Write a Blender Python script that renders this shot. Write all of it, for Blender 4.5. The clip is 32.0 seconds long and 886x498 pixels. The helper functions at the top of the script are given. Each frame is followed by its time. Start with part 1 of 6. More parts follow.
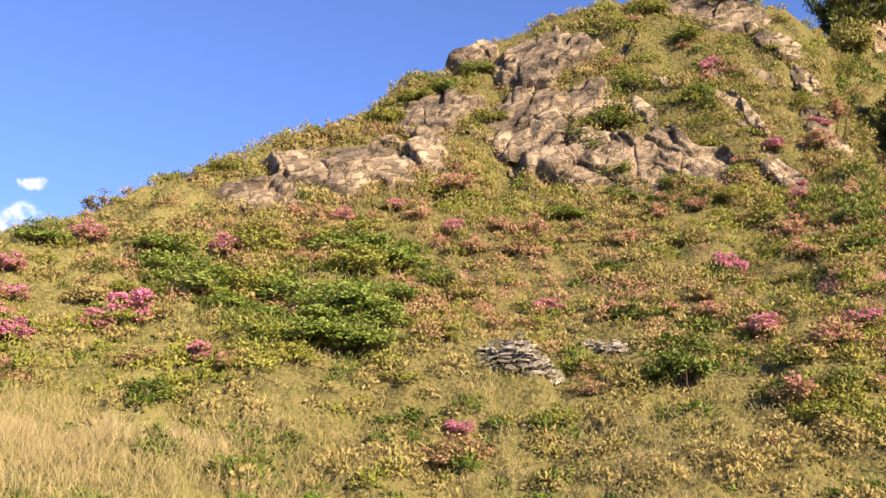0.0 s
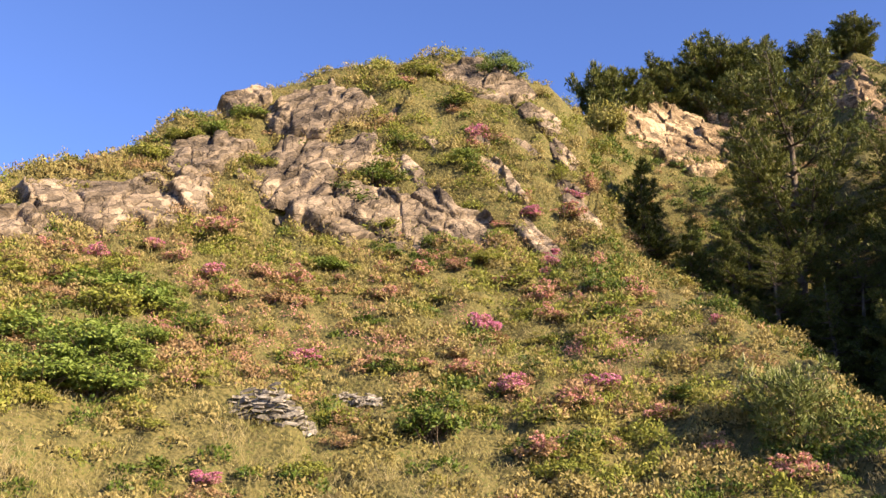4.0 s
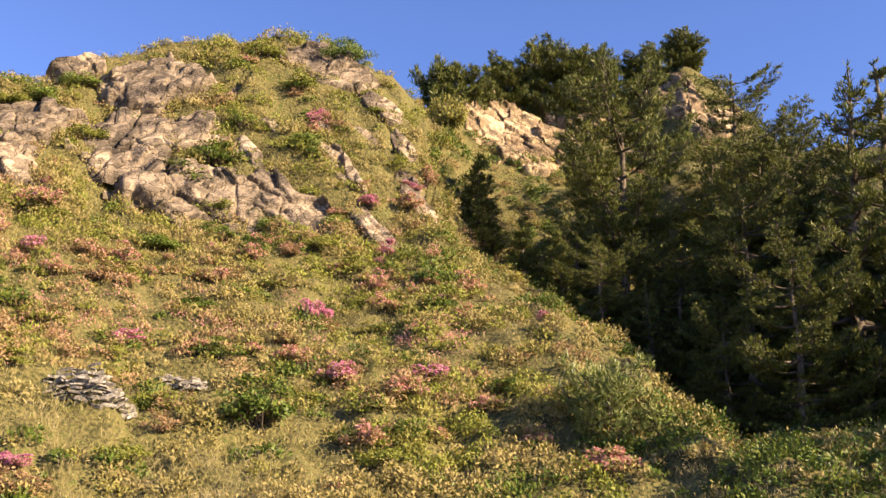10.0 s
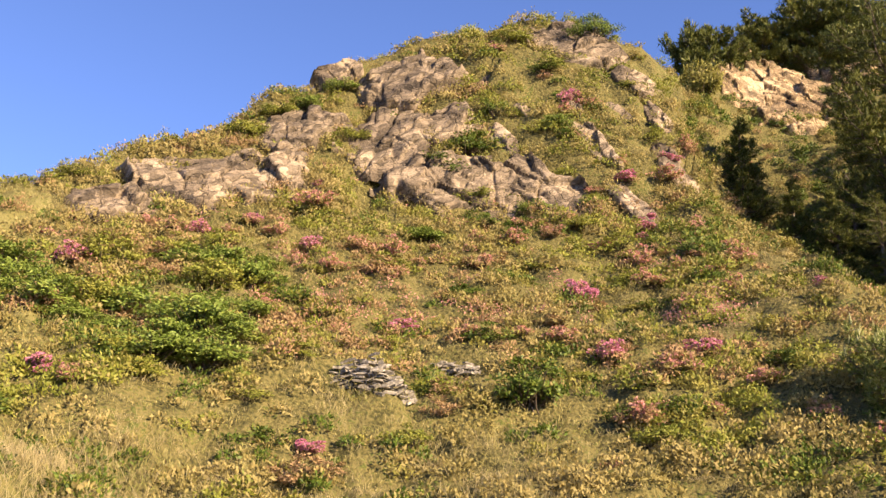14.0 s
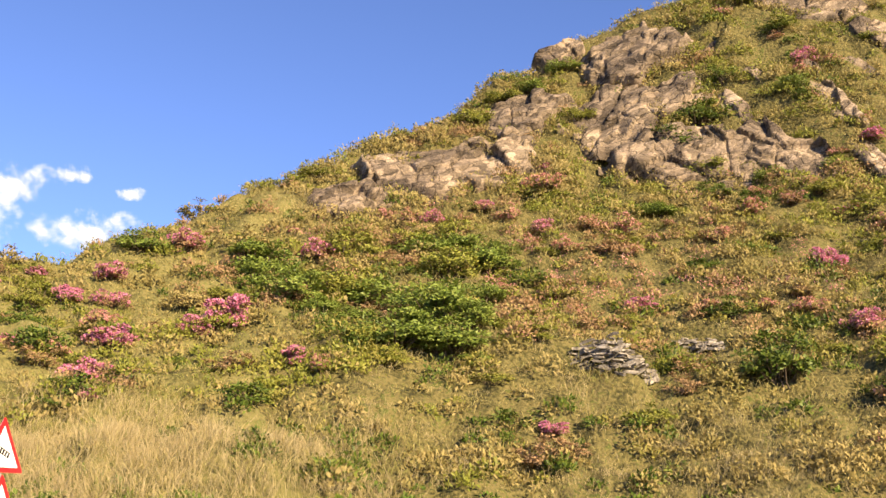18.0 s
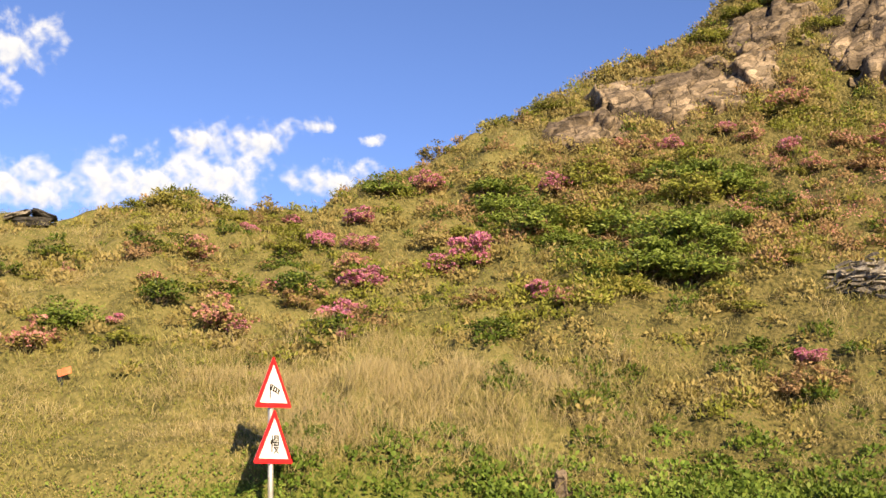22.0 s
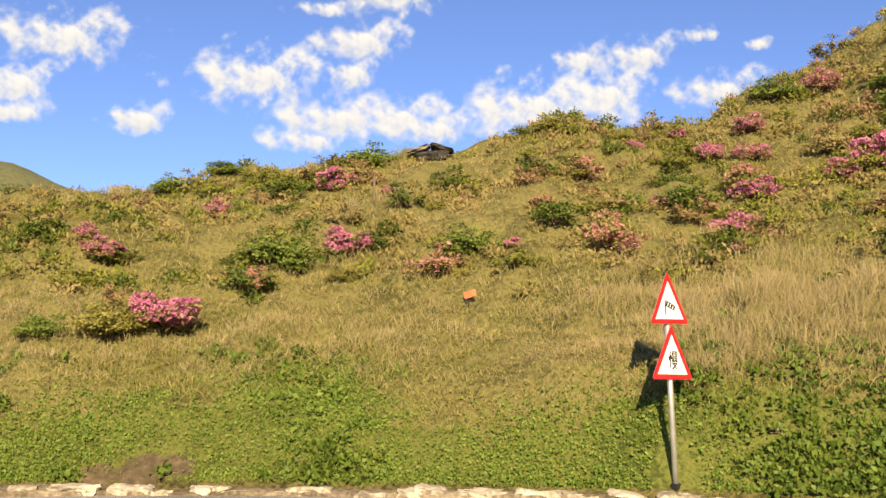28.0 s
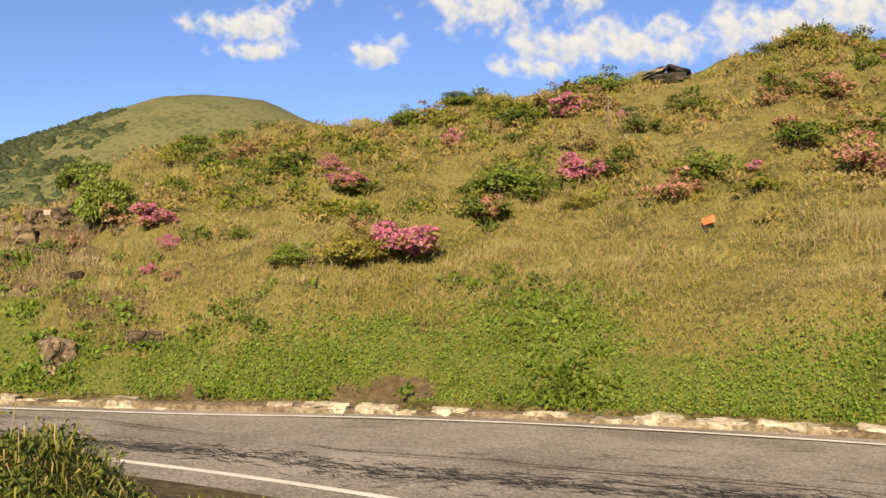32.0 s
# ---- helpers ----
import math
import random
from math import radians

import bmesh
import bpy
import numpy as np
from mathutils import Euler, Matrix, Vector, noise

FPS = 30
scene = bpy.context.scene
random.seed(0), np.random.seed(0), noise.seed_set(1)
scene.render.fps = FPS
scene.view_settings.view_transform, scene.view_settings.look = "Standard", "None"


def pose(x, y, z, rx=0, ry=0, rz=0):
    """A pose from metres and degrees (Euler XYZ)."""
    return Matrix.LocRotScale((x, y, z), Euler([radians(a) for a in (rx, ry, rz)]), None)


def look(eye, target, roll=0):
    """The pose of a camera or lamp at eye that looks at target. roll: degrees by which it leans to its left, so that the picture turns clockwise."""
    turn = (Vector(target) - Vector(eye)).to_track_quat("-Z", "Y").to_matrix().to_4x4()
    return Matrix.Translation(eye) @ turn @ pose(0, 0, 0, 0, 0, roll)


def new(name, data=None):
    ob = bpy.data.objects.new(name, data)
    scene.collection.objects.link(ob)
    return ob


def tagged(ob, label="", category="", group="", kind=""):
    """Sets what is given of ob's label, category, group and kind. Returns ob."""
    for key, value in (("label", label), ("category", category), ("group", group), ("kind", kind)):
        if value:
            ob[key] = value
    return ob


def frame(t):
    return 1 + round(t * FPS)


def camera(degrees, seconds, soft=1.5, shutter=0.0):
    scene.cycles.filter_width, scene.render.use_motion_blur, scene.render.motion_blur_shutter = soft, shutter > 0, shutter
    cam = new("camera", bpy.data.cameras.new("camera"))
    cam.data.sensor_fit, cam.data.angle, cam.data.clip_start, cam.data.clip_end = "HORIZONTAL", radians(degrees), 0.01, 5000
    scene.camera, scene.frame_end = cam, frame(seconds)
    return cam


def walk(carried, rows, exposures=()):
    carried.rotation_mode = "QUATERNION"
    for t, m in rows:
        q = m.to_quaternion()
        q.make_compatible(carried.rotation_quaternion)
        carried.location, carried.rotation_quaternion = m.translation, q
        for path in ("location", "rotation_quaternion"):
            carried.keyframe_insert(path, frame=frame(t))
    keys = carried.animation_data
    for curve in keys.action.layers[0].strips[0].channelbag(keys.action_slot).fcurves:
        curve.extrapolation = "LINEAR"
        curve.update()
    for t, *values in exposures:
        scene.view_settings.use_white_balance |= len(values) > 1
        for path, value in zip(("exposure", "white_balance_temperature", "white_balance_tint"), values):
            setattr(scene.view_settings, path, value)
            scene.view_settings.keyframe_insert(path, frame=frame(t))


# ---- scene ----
cam = camera(45.27, 32.0, soft=1.5)
# seconds, turn to the left, tilt up, lean
PATH = [(0.0, -6.03, 14.52, 0.54), (0.5, -7.74, 14.92, 0.54), (1.0, -9.10, 15.65, 0.49), (1.5, -10.59, 16.07, 0.52),
        (2.0, -12.01, 16.37, 0.53), (2.5, -13.76, 16.72, 0.55), (3.0, -15.66, 17.07, 0.54), (3.5, -17.44, 17.28, 0.59),
        (5.5, -25.14, 17.52, 0.62), (6.0, -27.09, 17.50, 0.66), (6.5, -28.30, 17.50, 0.65), (7.0, -29.61, 17.53, 0.66),
        (7.5, -30.82, 17.50, 0.59), (8.0, -30.89, 17.36, 0.63), (8.5, -30.67, 17.20, 0.63), (9.0, -30.32, 16.97, 0.72),
        (9.5, -29.30, 16.97, 0.73), (10.0, -28.52, 16.90, 0.77), (10.5, -27.73, 16.86, 0.77), (11.0, -26.05, 16.80, 0.73),
        (11.5, -24.04, 16.70, 0.77), (12.0, -22.03, 16.64, 0.76), (12.5, -20.34, 16.30, 0.77), (13.0, -18.61, 15.84, 0.75),
        (13.5, -16.74, 15.72, 0.69), (14.0, -13.94, 15.66, 0.68), (14.5, -12.08, 15.60, 0.69), (16.5, -6.60, 15.35, 0.62),
        (17.0, -4.57, 15.04, 0.61), (17.5, -2.46, 14.82, 0.57), (18.0, -1.03, 14.55, 0.58), (18.5, 0.09, 14.41, 0.54),
        (19.0, 1.34, 14.24, 0.48), (19.5, 2.83, 14.00, 0.47), (20.0, 4.64, 13.50, 0.53), (20.5, 6.60, 12.87, 0.53),
        (21.0, 8.34, 12.32, 0.50), (21.5, 9.92, 11.45, 0.48), (22.0, 12.10, 10.85, 0.44), (22.5, 13.29, 10.17, 0.45),
        (23.0, 15.27, 9.59, 0.42), (23.5, 17.08, 9.13, 0.35), (24.0, 18.93, 8.71, 0.33), (24.5, 20.86, 8.50, 0.30),
        (25.0, 23.44, 8.19, 0.20), (25.5, 24.93, 7.87, 0.21), (27.5, 31.47, 6.55, 0.20), (28.0, 33.05, 6.30, 0.21),
        (28.5, 34.74, 6.07, 0.24), (29.0, 36.47, 5.80, 0.23), (29.5, 37.88, 5.28, 0.27), (30.0, 39.21, 4.48, 0.32),
        (30.5, 40.84, 3.80, 0.40), (31.0, 42.45, 3.27, 0.52), (31.5, 43.82, 2.67, 0.49), (32.0, 45.64, 2.30, 0.53)]
walk(cam, [(t, pose(0, 0, 1.75, 90 + tilt, 0, turn) @ pose(0, 0, 0, 0, 0, lean)) for t, turn, tilt, lean in PATH],
     exposures=[(0.0, 1.69, 6350, 15), (3.0, 1.72, 6300, 15), (8.0, 1.9, 6500, 15), (13.0, 1.77, 6700, 15), (19.0, 1.53, 6800, 12), (23.0, 1.23, 6900, 10), (28.0, 1.15, 7000, 9), (30.0, 1.17, 7050, 9), (32.0, 0.97, 7050, 8)])

# ---- daylight ----
SUN_BEARING, SUN_HEIGHT = 143.0, 26.0
world = bpy.data.worlds.new("sky")
scene.world = world
world.use_nodes = True
wn = world.node_tree.nodes
sky = wn.new("ShaderNodeTexSky")
sky.sky_type, sky.sun_disc = "NISHITA", False
sky.sun_elevation, sky.sun_rotation = radians(SUN_HEIGHT), radians(SUN_BEARING)
sky.altitude, sky.air_density, sky.dust_density, sky.ozone_density = 3000, 1.15, 0.1, 6.0
wn["Background"].inputs[1].default_value = 0.071
tint = wn.new("ShaderNodeMix")
tint.data_type, tint.blend_type = "RGBA", "MULTIPLY"
tint.inputs["Factor"].default_value, tint.inputs["B"].default_value = 1.0, (1.12, 0.99, 1.12, 1)
world.node_tree.links.new(sky.outputs[0], tint.inputs["A"])
world.node_tree.links.new(tint.outputs["Result"], wn["Background"].inputs[0])
sun = new("sun", bpy.data.lights.new("sun", "SUN"))
sun.data.energy, sun.data.angle, sun.data.color = 4.9, radians(0.55), (1.0, 0.80, 0.53)
sb, sh = radians(SUN_BEARING), radians(SUN_HEIGHT)
sun.matrix_world = look((80 * math.sin(sb) * math.cos(sh), 80 * math.cos(sb) * math.cos(sh), 80 * math.sin(sh)), (0, 0, 0))


# ---- materials ----
def material(name, stops, rough=0.8, scale=3.0, fine=40.0, mottle=0.5, bump=0.0, by="noise", through_leaf=0.0, spec=0.2, metal=0.0, stretch=(1, 1, 1), joints=0.0, dip=0.0):
    """stops: base colours. by: noise over the surface, 'island' for each loose piece, 'object' for each object."""
    m = bpy.data.materials.new(name)
    m.use_nodes = True
    nt, n = m.node_tree, m.node_tree.nodes
    bsdf = n["Principled BSDF"]
    pos = n.new("ShaderNodeNewGeometry")
    warp = n.new("ShaderNodeVectorMath")
    warp.operation = "MULTIPLY"
    warp.inputs[1].default_value = stretch
    turn = n.new("ShaderNodeVectorRotate")
    turn.rotation_type = "Y_AXIS"
    turn.inputs["Angle"].default_value = radians(dip)
    nt.links.new(pos.outputs["Position"], turn.inputs["Vector"])
    nt.links.new(turn.outputs[0], warp.inputs[0])

    def cloud(size, detail):
        t = n.new("ShaderNodeTexNoise")
        t.inputs["Scale"].default_value, t.inputs["Detail"].default_value = size, detail
        nt.links.new(warp.outputs[0], t.inputs["Vector"])
        return t.outputs["Fac"]

    big, small = cloud(scale, 4), cloud(fine, 3)
    mix = n.new("ShaderNodeMath")
    mix.operation = "MULTIPLY_ADD"
    if by == "noise":
        nt.links.new(small, mix.inputs[0])
        mix.inputs[1].default_value = mottle
        sub = n.new("ShaderNodeMath")
        sub.operation = "SUBTRACT"
        nt.links.new(big, sub.inputs[0])
        sub.inputs[1].default_value = mottle * 0.5
        nt.links.new(sub.outputs[0], mix.inputs[2])
    else:
        if by == "island":
            r = pos.outputs["Random Per Island"]
        else:
            r = n.new("ShaderNodeObjectInfo").outputs["Random"]
        nt.links.new(r, mix.inputs[0])
        mix.inputs[1].default_value = 1 - mottle
        half = n.new("ShaderNodeMath")
        half.operation = "MULTIPLY_ADD"
        nt.links.new(big, half.inputs[0])
        half.inputs[1].default_value, half.inputs[2].default_value = mottle * 2.0, -mottle * 0.5
        nt.links.new(half.outputs[0], mix.inputs[2])
    ramp = n.new("ShaderNodeValToRGB")
    el = ramp.color_ramp.elements
    lo, hi = (0.28, 0.72) if by == "noise" else (0.02, 0.98)
    while len(el) < len(stops):
        el.new(0.5)
    for k, c in enumerate(stops):
        el[k].position = lo + (hi - lo) * k / max(1, len(stops) - 1)
        el[k].color = (*c, 1)
    nt.links.new(mix.outputs[0], ramp.inputs[0])
    colour = ramp.outputs[0]
    if joints:      # thin cracks between fragments, darker than the faces
        vo = n.new("ShaderNodeTexVoronoi")
        vo.feature = "DISTANCE_TO_EDGE"
        vo.inputs["Scale"].default_value = joints
        bend, push = n.new("ShaderNodeTexNoise"), n.new("ShaderNodeVectorMath")
        bend.inputs["Scale"].default_value = joints * 0.7
        push.operation = "ADD"
        nt.links.new(warp.outputs[0], bend.inputs["Vector"])
        nt.links.new(warp.outputs[0], push.inputs[0])
        scaled = n.new("ShaderNodeVectorMath")
        scaled.operation = "SCALE"
        scaled.inputs["Scale"].default_value = 1.6 / joints
        nt.links.new(bend.outputs["Color"], scaled.inputs[0])
        nt.links.new(scaled.outputs[0], push.inputs[1])
        nt.links.new(push.outputs[0], vo.inputs["Vector"])
        gap = n.new("ShaderNodeMapRange")
        gap.inputs["From Min"].default_value, gap.inputs["From Max"].default_value, gap.inputs["To Min"].default_value = 0.0, 0.04, 0.5
        nt.links.new(vo.outputs["Distance"], gap.inputs["Value"])
        joint_dark = n.new("ShaderNodeMix")
        joint_dark.data_type, joint_dark.blend_type = "RGBA", "MULTIPLY"
        joint_dark.inputs["Factor"].default_value = 1.0
        nt.links.new(colour, joint_dark.inputs["A"])
        nt.links.new(gap.outputs[0], joint_dark.inputs["B"])
        colour = joint_dark.outputs["Result"]
        chip = n.new("ShaderNodeTexVoronoi")     # broken faces, each at its own height and tone
        chip.inputs["Scale"].default_value = joints * 2.2
        nt.links.new(push.outputs[0], chip.inputs["Vector"])
        level = n.new("ShaderNodeSeparateColor")
        nt.links.new(chip.outputs["Color"], level.inputs[0])
        tone = n.new("ShaderNodeMapRange")
        tone.inputs["To Min"].default_value, tone.inputs["To Max"].default_value = 0.45, 1.45
        nt.links.new(level.outputs[1], tone.inputs["Value"])
        toned = n.new("ShaderNodeMix")
        toned.data_type, toned.blend_type = "RGBA", "MULTIPLY"
        toned.inputs["Factor"].default_value = 1.0
        nt.links.new(colour, toned.inputs["A"])
        nt.links.new(tone.outputs[0], toned.inputs["B"])
        colour = toned.outputs["Result"]
        high = n.new("ShaderNodeMath")
        high.operation = "MULTIPLY_ADD"
        high.inputs[1].default_value = 2.6
        nt.links.new(level.outputs[0], high.inputs[0])
        nt.links.new(small, high.inputs[2])
        small = high.outputs[0]
        small_h = n.new("ShaderNodeMath")
        small_h.operation = "MULTIPLY_ADD"
        nt.links.new(gap.outputs[0], small_h.inputs[0])
        small_h.inputs[1].default_value = 1.2
        nt.links.new(small, small_h.inputs[2])
        small = small_h.outputs[0]
    nt.links.new(colour, bsdf.inputs["Base Color"])
    bsdf.inputs["Roughness"].default_value, bsdf.inputs["Metallic"].default_value = rough, metal
    bsdf.inputs["Specular IOR Level"].default_value = spec
    if bump:
        b = n.new("ShaderNodeBump")
        b.inputs["Strength"].default_value, b.inputs["Distance"].default_value = 0.8, bump
        nt.links.new(small, b.inputs["Height"])
        nt.links.new(b.outputs[0], bsdf.inputs["Normal"])
    if through_leaf:
        tr, ms = n.new("ShaderNodeBsdfTranslucent"), n.new("ShaderNodeMixShader")
        nt.links.new(ramp.outputs[0], tr.inputs[0])
        ms.inputs[0].default_value = through_leaf
        nt.links.new(bsdf.outputs[0], ms.inputs[1])
        nt.links.new(tr.outputs[0], ms.inputs[2])
        nt.links.new(ms.outputs[0], n["Material Output"].inputs[0])
    return m


SOIL = material("matted_turf", [(0.038, 0.035, 0.012), (0.074, 0.067, 0.021), (0.112, 0.096, 0.033), (0.14, 0.115, 0.043), (0.072, 0.08, 0.019)], 0.95, 1.1, 11.0, 1.1, 0.10)
MEADOW_BED = material("meadow_bed", [(0.07, 0.066, 0.021), (0.12, 0.11, 0.036), (0.165, 0.142, 0.052), (0.11, 0.112, 0.03)], 0.95, 0.8, 11.0, 0.9, 0.08)
BARE = material("bare_earth", [(0.055, 0.042, 0.024), (0.10, 0.075, 0.042), (0.16, 0.12, 0.07)], 0.95, 0.7, 8.0, 0.7, 0.06)
STRAW = material("dry_grass", [(0.28, 0.232, 0.105), (0.36, 0.295, 0.148), (0.43, 0.355, 0.195), (0.31, 0.27, 0.115)], 0.75, 0.6, mottle=0.5, by="island", through_leaf=0.3)
OLIVE = material("olive_grass", [(0.20, 0.19, 0.06), (0.285, 0.255, 0.088), (0.365, 0.31, 0.13), (0.225, 0.22, 0.066)], 0.75, 0.7, mottle=0.6, by="island", through_leaf=0.3)
GREEN_GRASS = material("green_grass", [(0.11, 0.125, 0.03), (0.18, 0.19, 0.048), (0.26, 0.25, 0.075), (0.15, 0.165, 0.04)], 0.75, 0.6, mottle=0.6, by="island", through_leaf=0.3)
HERB = material("herb_leaf", [(0.06, 0.12, 0.016), (0.125, 0.205, 0.028), (0.215, 0.285, 0.055), (0.16, 0.22, 0.036)], 0.6, 0.6, mottle=0.4, by="island", through_leaf=0.3)
CREEPER = material("creeper_leaf", [(0.045, 0.085, 0.012), (0.10, 0.155, 0.022), (0.18, 0.225, 0.04)], 0.55, 0.9, mottle=0.5, by="island", through_leaf=0.25)
SCRUB = material("scrub_leaf", [(0.18, 0.155, 0.048), (0.25, 0.208, 0.07), (0.315, 0.25, 0.098), (0.26, 0.222, 0.075)], 0.65, 0.6, mottle=0.7, by="island", through_leaf=0.25)
RUST = material("rusty_leaf", [(0.17, 0.118, 0.05), (0.26, 0.172, 0.08), (0.35, 0.222, 0.12), (0.24, 0.178, 0.066)], 0.65, 0.6, mottle=0.5, by="island", through_leaf=0.25)
LEAF_YELLOW = material("yellow_green_leaf", [(0.18, 0.172, 0.036), (0.24, 0.22, 0.05), (0.30, 0.26, 0.075)], 0.55, 0.8, mottle=0.7, by="island", through_leaf=0.25)
LEAF_OLIVE = material("olive_green_leaf", [(0.10, 0.12, 0.018), (0.20, 0.215, 0.035), (0.30, 0.275, 0.06)], 0.55, 0.8, mottle=0.5, by="island", through_leaf=0.25)
LEAF_GREEN = material("green_leaf", [(0.08, 0.125, 0.019), (0.165, 0.222, 0.038), (0.26, 0.30, 0.07)], 0.5, 2.0, mottle=0.3, by="island", through_leaf=0.25)
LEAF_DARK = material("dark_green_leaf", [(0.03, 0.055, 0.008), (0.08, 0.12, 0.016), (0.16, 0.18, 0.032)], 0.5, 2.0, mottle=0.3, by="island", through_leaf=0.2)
NEEDLE = material("pine_needle", [(0.026, 0.038, 0.007), (0.085, 0.10, 0.019), (0.21, 0.20, 0.05)], 0.55, 0.8, mottle=0.4, by="island", through_leaf=0.2)
TURF_BED = material("short_turf", [(0.045, 0.06, 0.012), (0.085, 0.10, 0.02), (0.13, 0.135, 0.034), (0.075, 0.095, 0.018)], 0.95, 0.8, 14.0, 1.1, 0.05)
TURF = material("mown_turf_blade", [(0.075, 0.115, 0.018), (0.135, 0.17, 0.032), (0.21, 0.22, 0.055), (0.11, 0.155, 0.025)], 0.75, 0.5, mottle=0.5, by="island", through_leaf=0.25)
MORTAR = material("rough_mortar", [(0.085, 0.068, 0.043), (0.17, 0.138, 0.092), (0.27, 0.228, 0.16)], 0.95, 1.2, 16.0, 0.9, 0.03)
SHOOT = material("pale_pine_shoot", [(0.24, 0.25, 0.11), (0.36, 0.35, 0.18)], 0.7, 3.0, mottle=0.3, by="island", through_leaf=0.2)
NEEDLE_PALE = material("pale_pine_needle", [(0.072, 0.094, 0.022), (0.144, 0.173, 0.043), (0.274, 0.274, 0.108)], 0.55, 0.8, mottle=0.4, by="island", through_leaf=0.2)
BARK = material("bark", [(0.043, 0.032, 0.022), (0.101, 0.079, 0.058), (0.173, 0.144, 0.115)], 0.9, 4.0, 30.0, 0.6, 0.02)
STEM = material("shrub_stem", [(0.058, 0.043, 0.029), (0.130, 0.101, 0.072)], 0.9, 5.0, 40.0)
PINK = material("magenta_blossom", [(0.42, 0.12, 0.22), (0.56, 0.19, 0.31), (0.68, 0.36, 0.46)], 0.5, 3.0, mottle=0.3, by="island", through_leaf=0.3)
ROSE = material("rose_blossom", [(0.41, 0.165, 0.155), (0.54, 0.255, 0.225), (0.63, 0.36, 0.31)], 0.5, 3.0, mottle=0.3, by="island", through_leaf=0.3)
ROCK = material("schist", [(0.045, 0.036, 0.028), (0.105, 0.082, 0.06), (0.165, 0.127, 0.088), (0.235, 0.182, 0.125), (0.30, 0.24, 0.172)], 0.9, 0.6, 15.0, 0.45, 0.06, stretch=(0.8, 0.9, 1.45), joints=1.6, dip=30)
CLIFF = material("cliff_rock", [(0.05, 0.035, 0.022), (0.15, 0.105, 0.058), (0.26, 0.185, 0.108), (0.36, 0.28, 0.18)], 0.9, 0.6, 12.0, 0.9, 0.03, stretch=(0.9, 1, 1.4), joints=1.1, dip=-35)
SLATE = material("slate", [(0.06, 0.054, 0.045), (0.17, 0.15, 0.122), (0.35, 0.315, 0.26)], 0.8, 3.0, 16.0, 0.8, 0.015)
ASPHALT = material("asphalt", [(0.165, 0.147, 0.127), (0.265, 0.238, 0.208), (0.39, 0.357, 0.32)], 0.9, 0.5, 34.0, 1.4, 0.014)
TAR = material("tar_seam", [(0.036, 0.032, 0.029), (0.065, 0.058, 0.050)], 0.8, 2.0, 30.0)
LINE = material("road_paint", [(0.62, 0.60, 0.55), (0.84, 0.83, 0.79)], 0.7, 3.0, 30.0)
KERB = material("kerb_stone", [(0.19, 0.155, 0.11), (0.36, 0.315, 0.24), (0.53, 0.485, 0.40)], 0.9, 2.0, 14.0, 0.8, 0.02)
RED = material("sign_red", [(0.62, 0.015, 0.02), (0.70, 0.025, 0.03)], 0.4, 3.0, 20.0, spec=0.4)
WHITE = material("sign_white", [(0.78, 0.78, 0.76), (0.84, 0.84, 0.82)], 0.4, 3.0, 20.0, spec=0.4)
BLACK = material("sign_black", [(0.015, 0.015, 0.015), (0.025, 0.025, 0.025)], 0.5)
STEEL = material("galvanised_steel", [(0.42, 0.42, 0.40), (0.58, 0.58, 0.56)], 0.45, 6.0, 40.0, metal=0.6, spec=0.5)
ORANGE = material("orange_marker", [(0.50, 0.12, 0.05), (0.62, 0.19, 0.09)], 0.6, 5.0, 20.0)
FAR_GRASS = material("far_meadow", [(0.07, 0.078, 0.033), (0.115, 0.12, 0.05), (0.15, 0.146, 0.066), (0.10, 0.11, 0.045)], 0.95, 0.03, 0.25, 0.9)
FAR_WOOD = material("far_wood", [(0.025, 0.038, 0.018), (0.042, 0.055, 0.026), (0.06, 0.075, 0.035)], 0.95, 0.05, 0.5, 0.6)

# ---- lie of the land: profiles fanned out from the viewpoint ----
EYE = 1.75                       # eye height over the road
BEAR = np.array([-180, -120, -95, -80, -70, -62, -55, -45, -35, -27, -20, -10, 0, 10, 20, 25, 27, 28.5, 29.7, 31, 34, 38, 41, 44, 50, 58, 75, 100, 130, 180.])
TOE_D = np.array([60, 45, 26, 20.77, 18.04, 16.6, 15.84, 15.28, 14.75, 14.5, 14.42, 14.07, 14.17, 14.59, 15.39, 15.95, 16.21, 16.41, 16.58, 16.5, 16.5, 16.5, 16.5, 16.5, 16.5, 17, 20, 30, 50, 60])
LOW_EL = np.array([-1, -1, -1, -0.5, 0, 0, 0, 0, 0, 0, 0, 0, 0, 3, 8, 13.5, 15, 15.9, 15.7, 15.2, 14, 11.2, 7.6, 4.2, 4.2, 5.5, 11, 6, 0, -1])
LOW_D = np.array([70, 55, 30, 22.77, 20.04, 18.6, 17.84, 17.28, 16.75, 15.6, 15.25, 15.7, 17, 19.2, 22.7, 29, 31, 32.3, 32, 31.5, 29.5, 26.5, 23, 20.5, 20.2, 20.5, 23, 34, 55, 70])
MID_EL = np.array([0, 1, 2, 2.5, 2.5, 4.5, 5.5, 6.5, 7, 7, 7, 12, 15.5, 17.3, 17.3, 16.5, 17.4, 18.3, 17.4, 15.8, 14.6, 11.8, 8.6, 6, 7, 8.5, 13, 9, 2, 0])
MID_D = np.array([90, 65, 37, 26, 23, 22.5, 22, 21.6, 21.3, 21, 21, 25.5, 29.5, 32.7, 33.5, 33.4, 34.4, 37, 39.5, 41, 40, 38, 35, 32, 29, 29, 31, 42, 62, 90.])
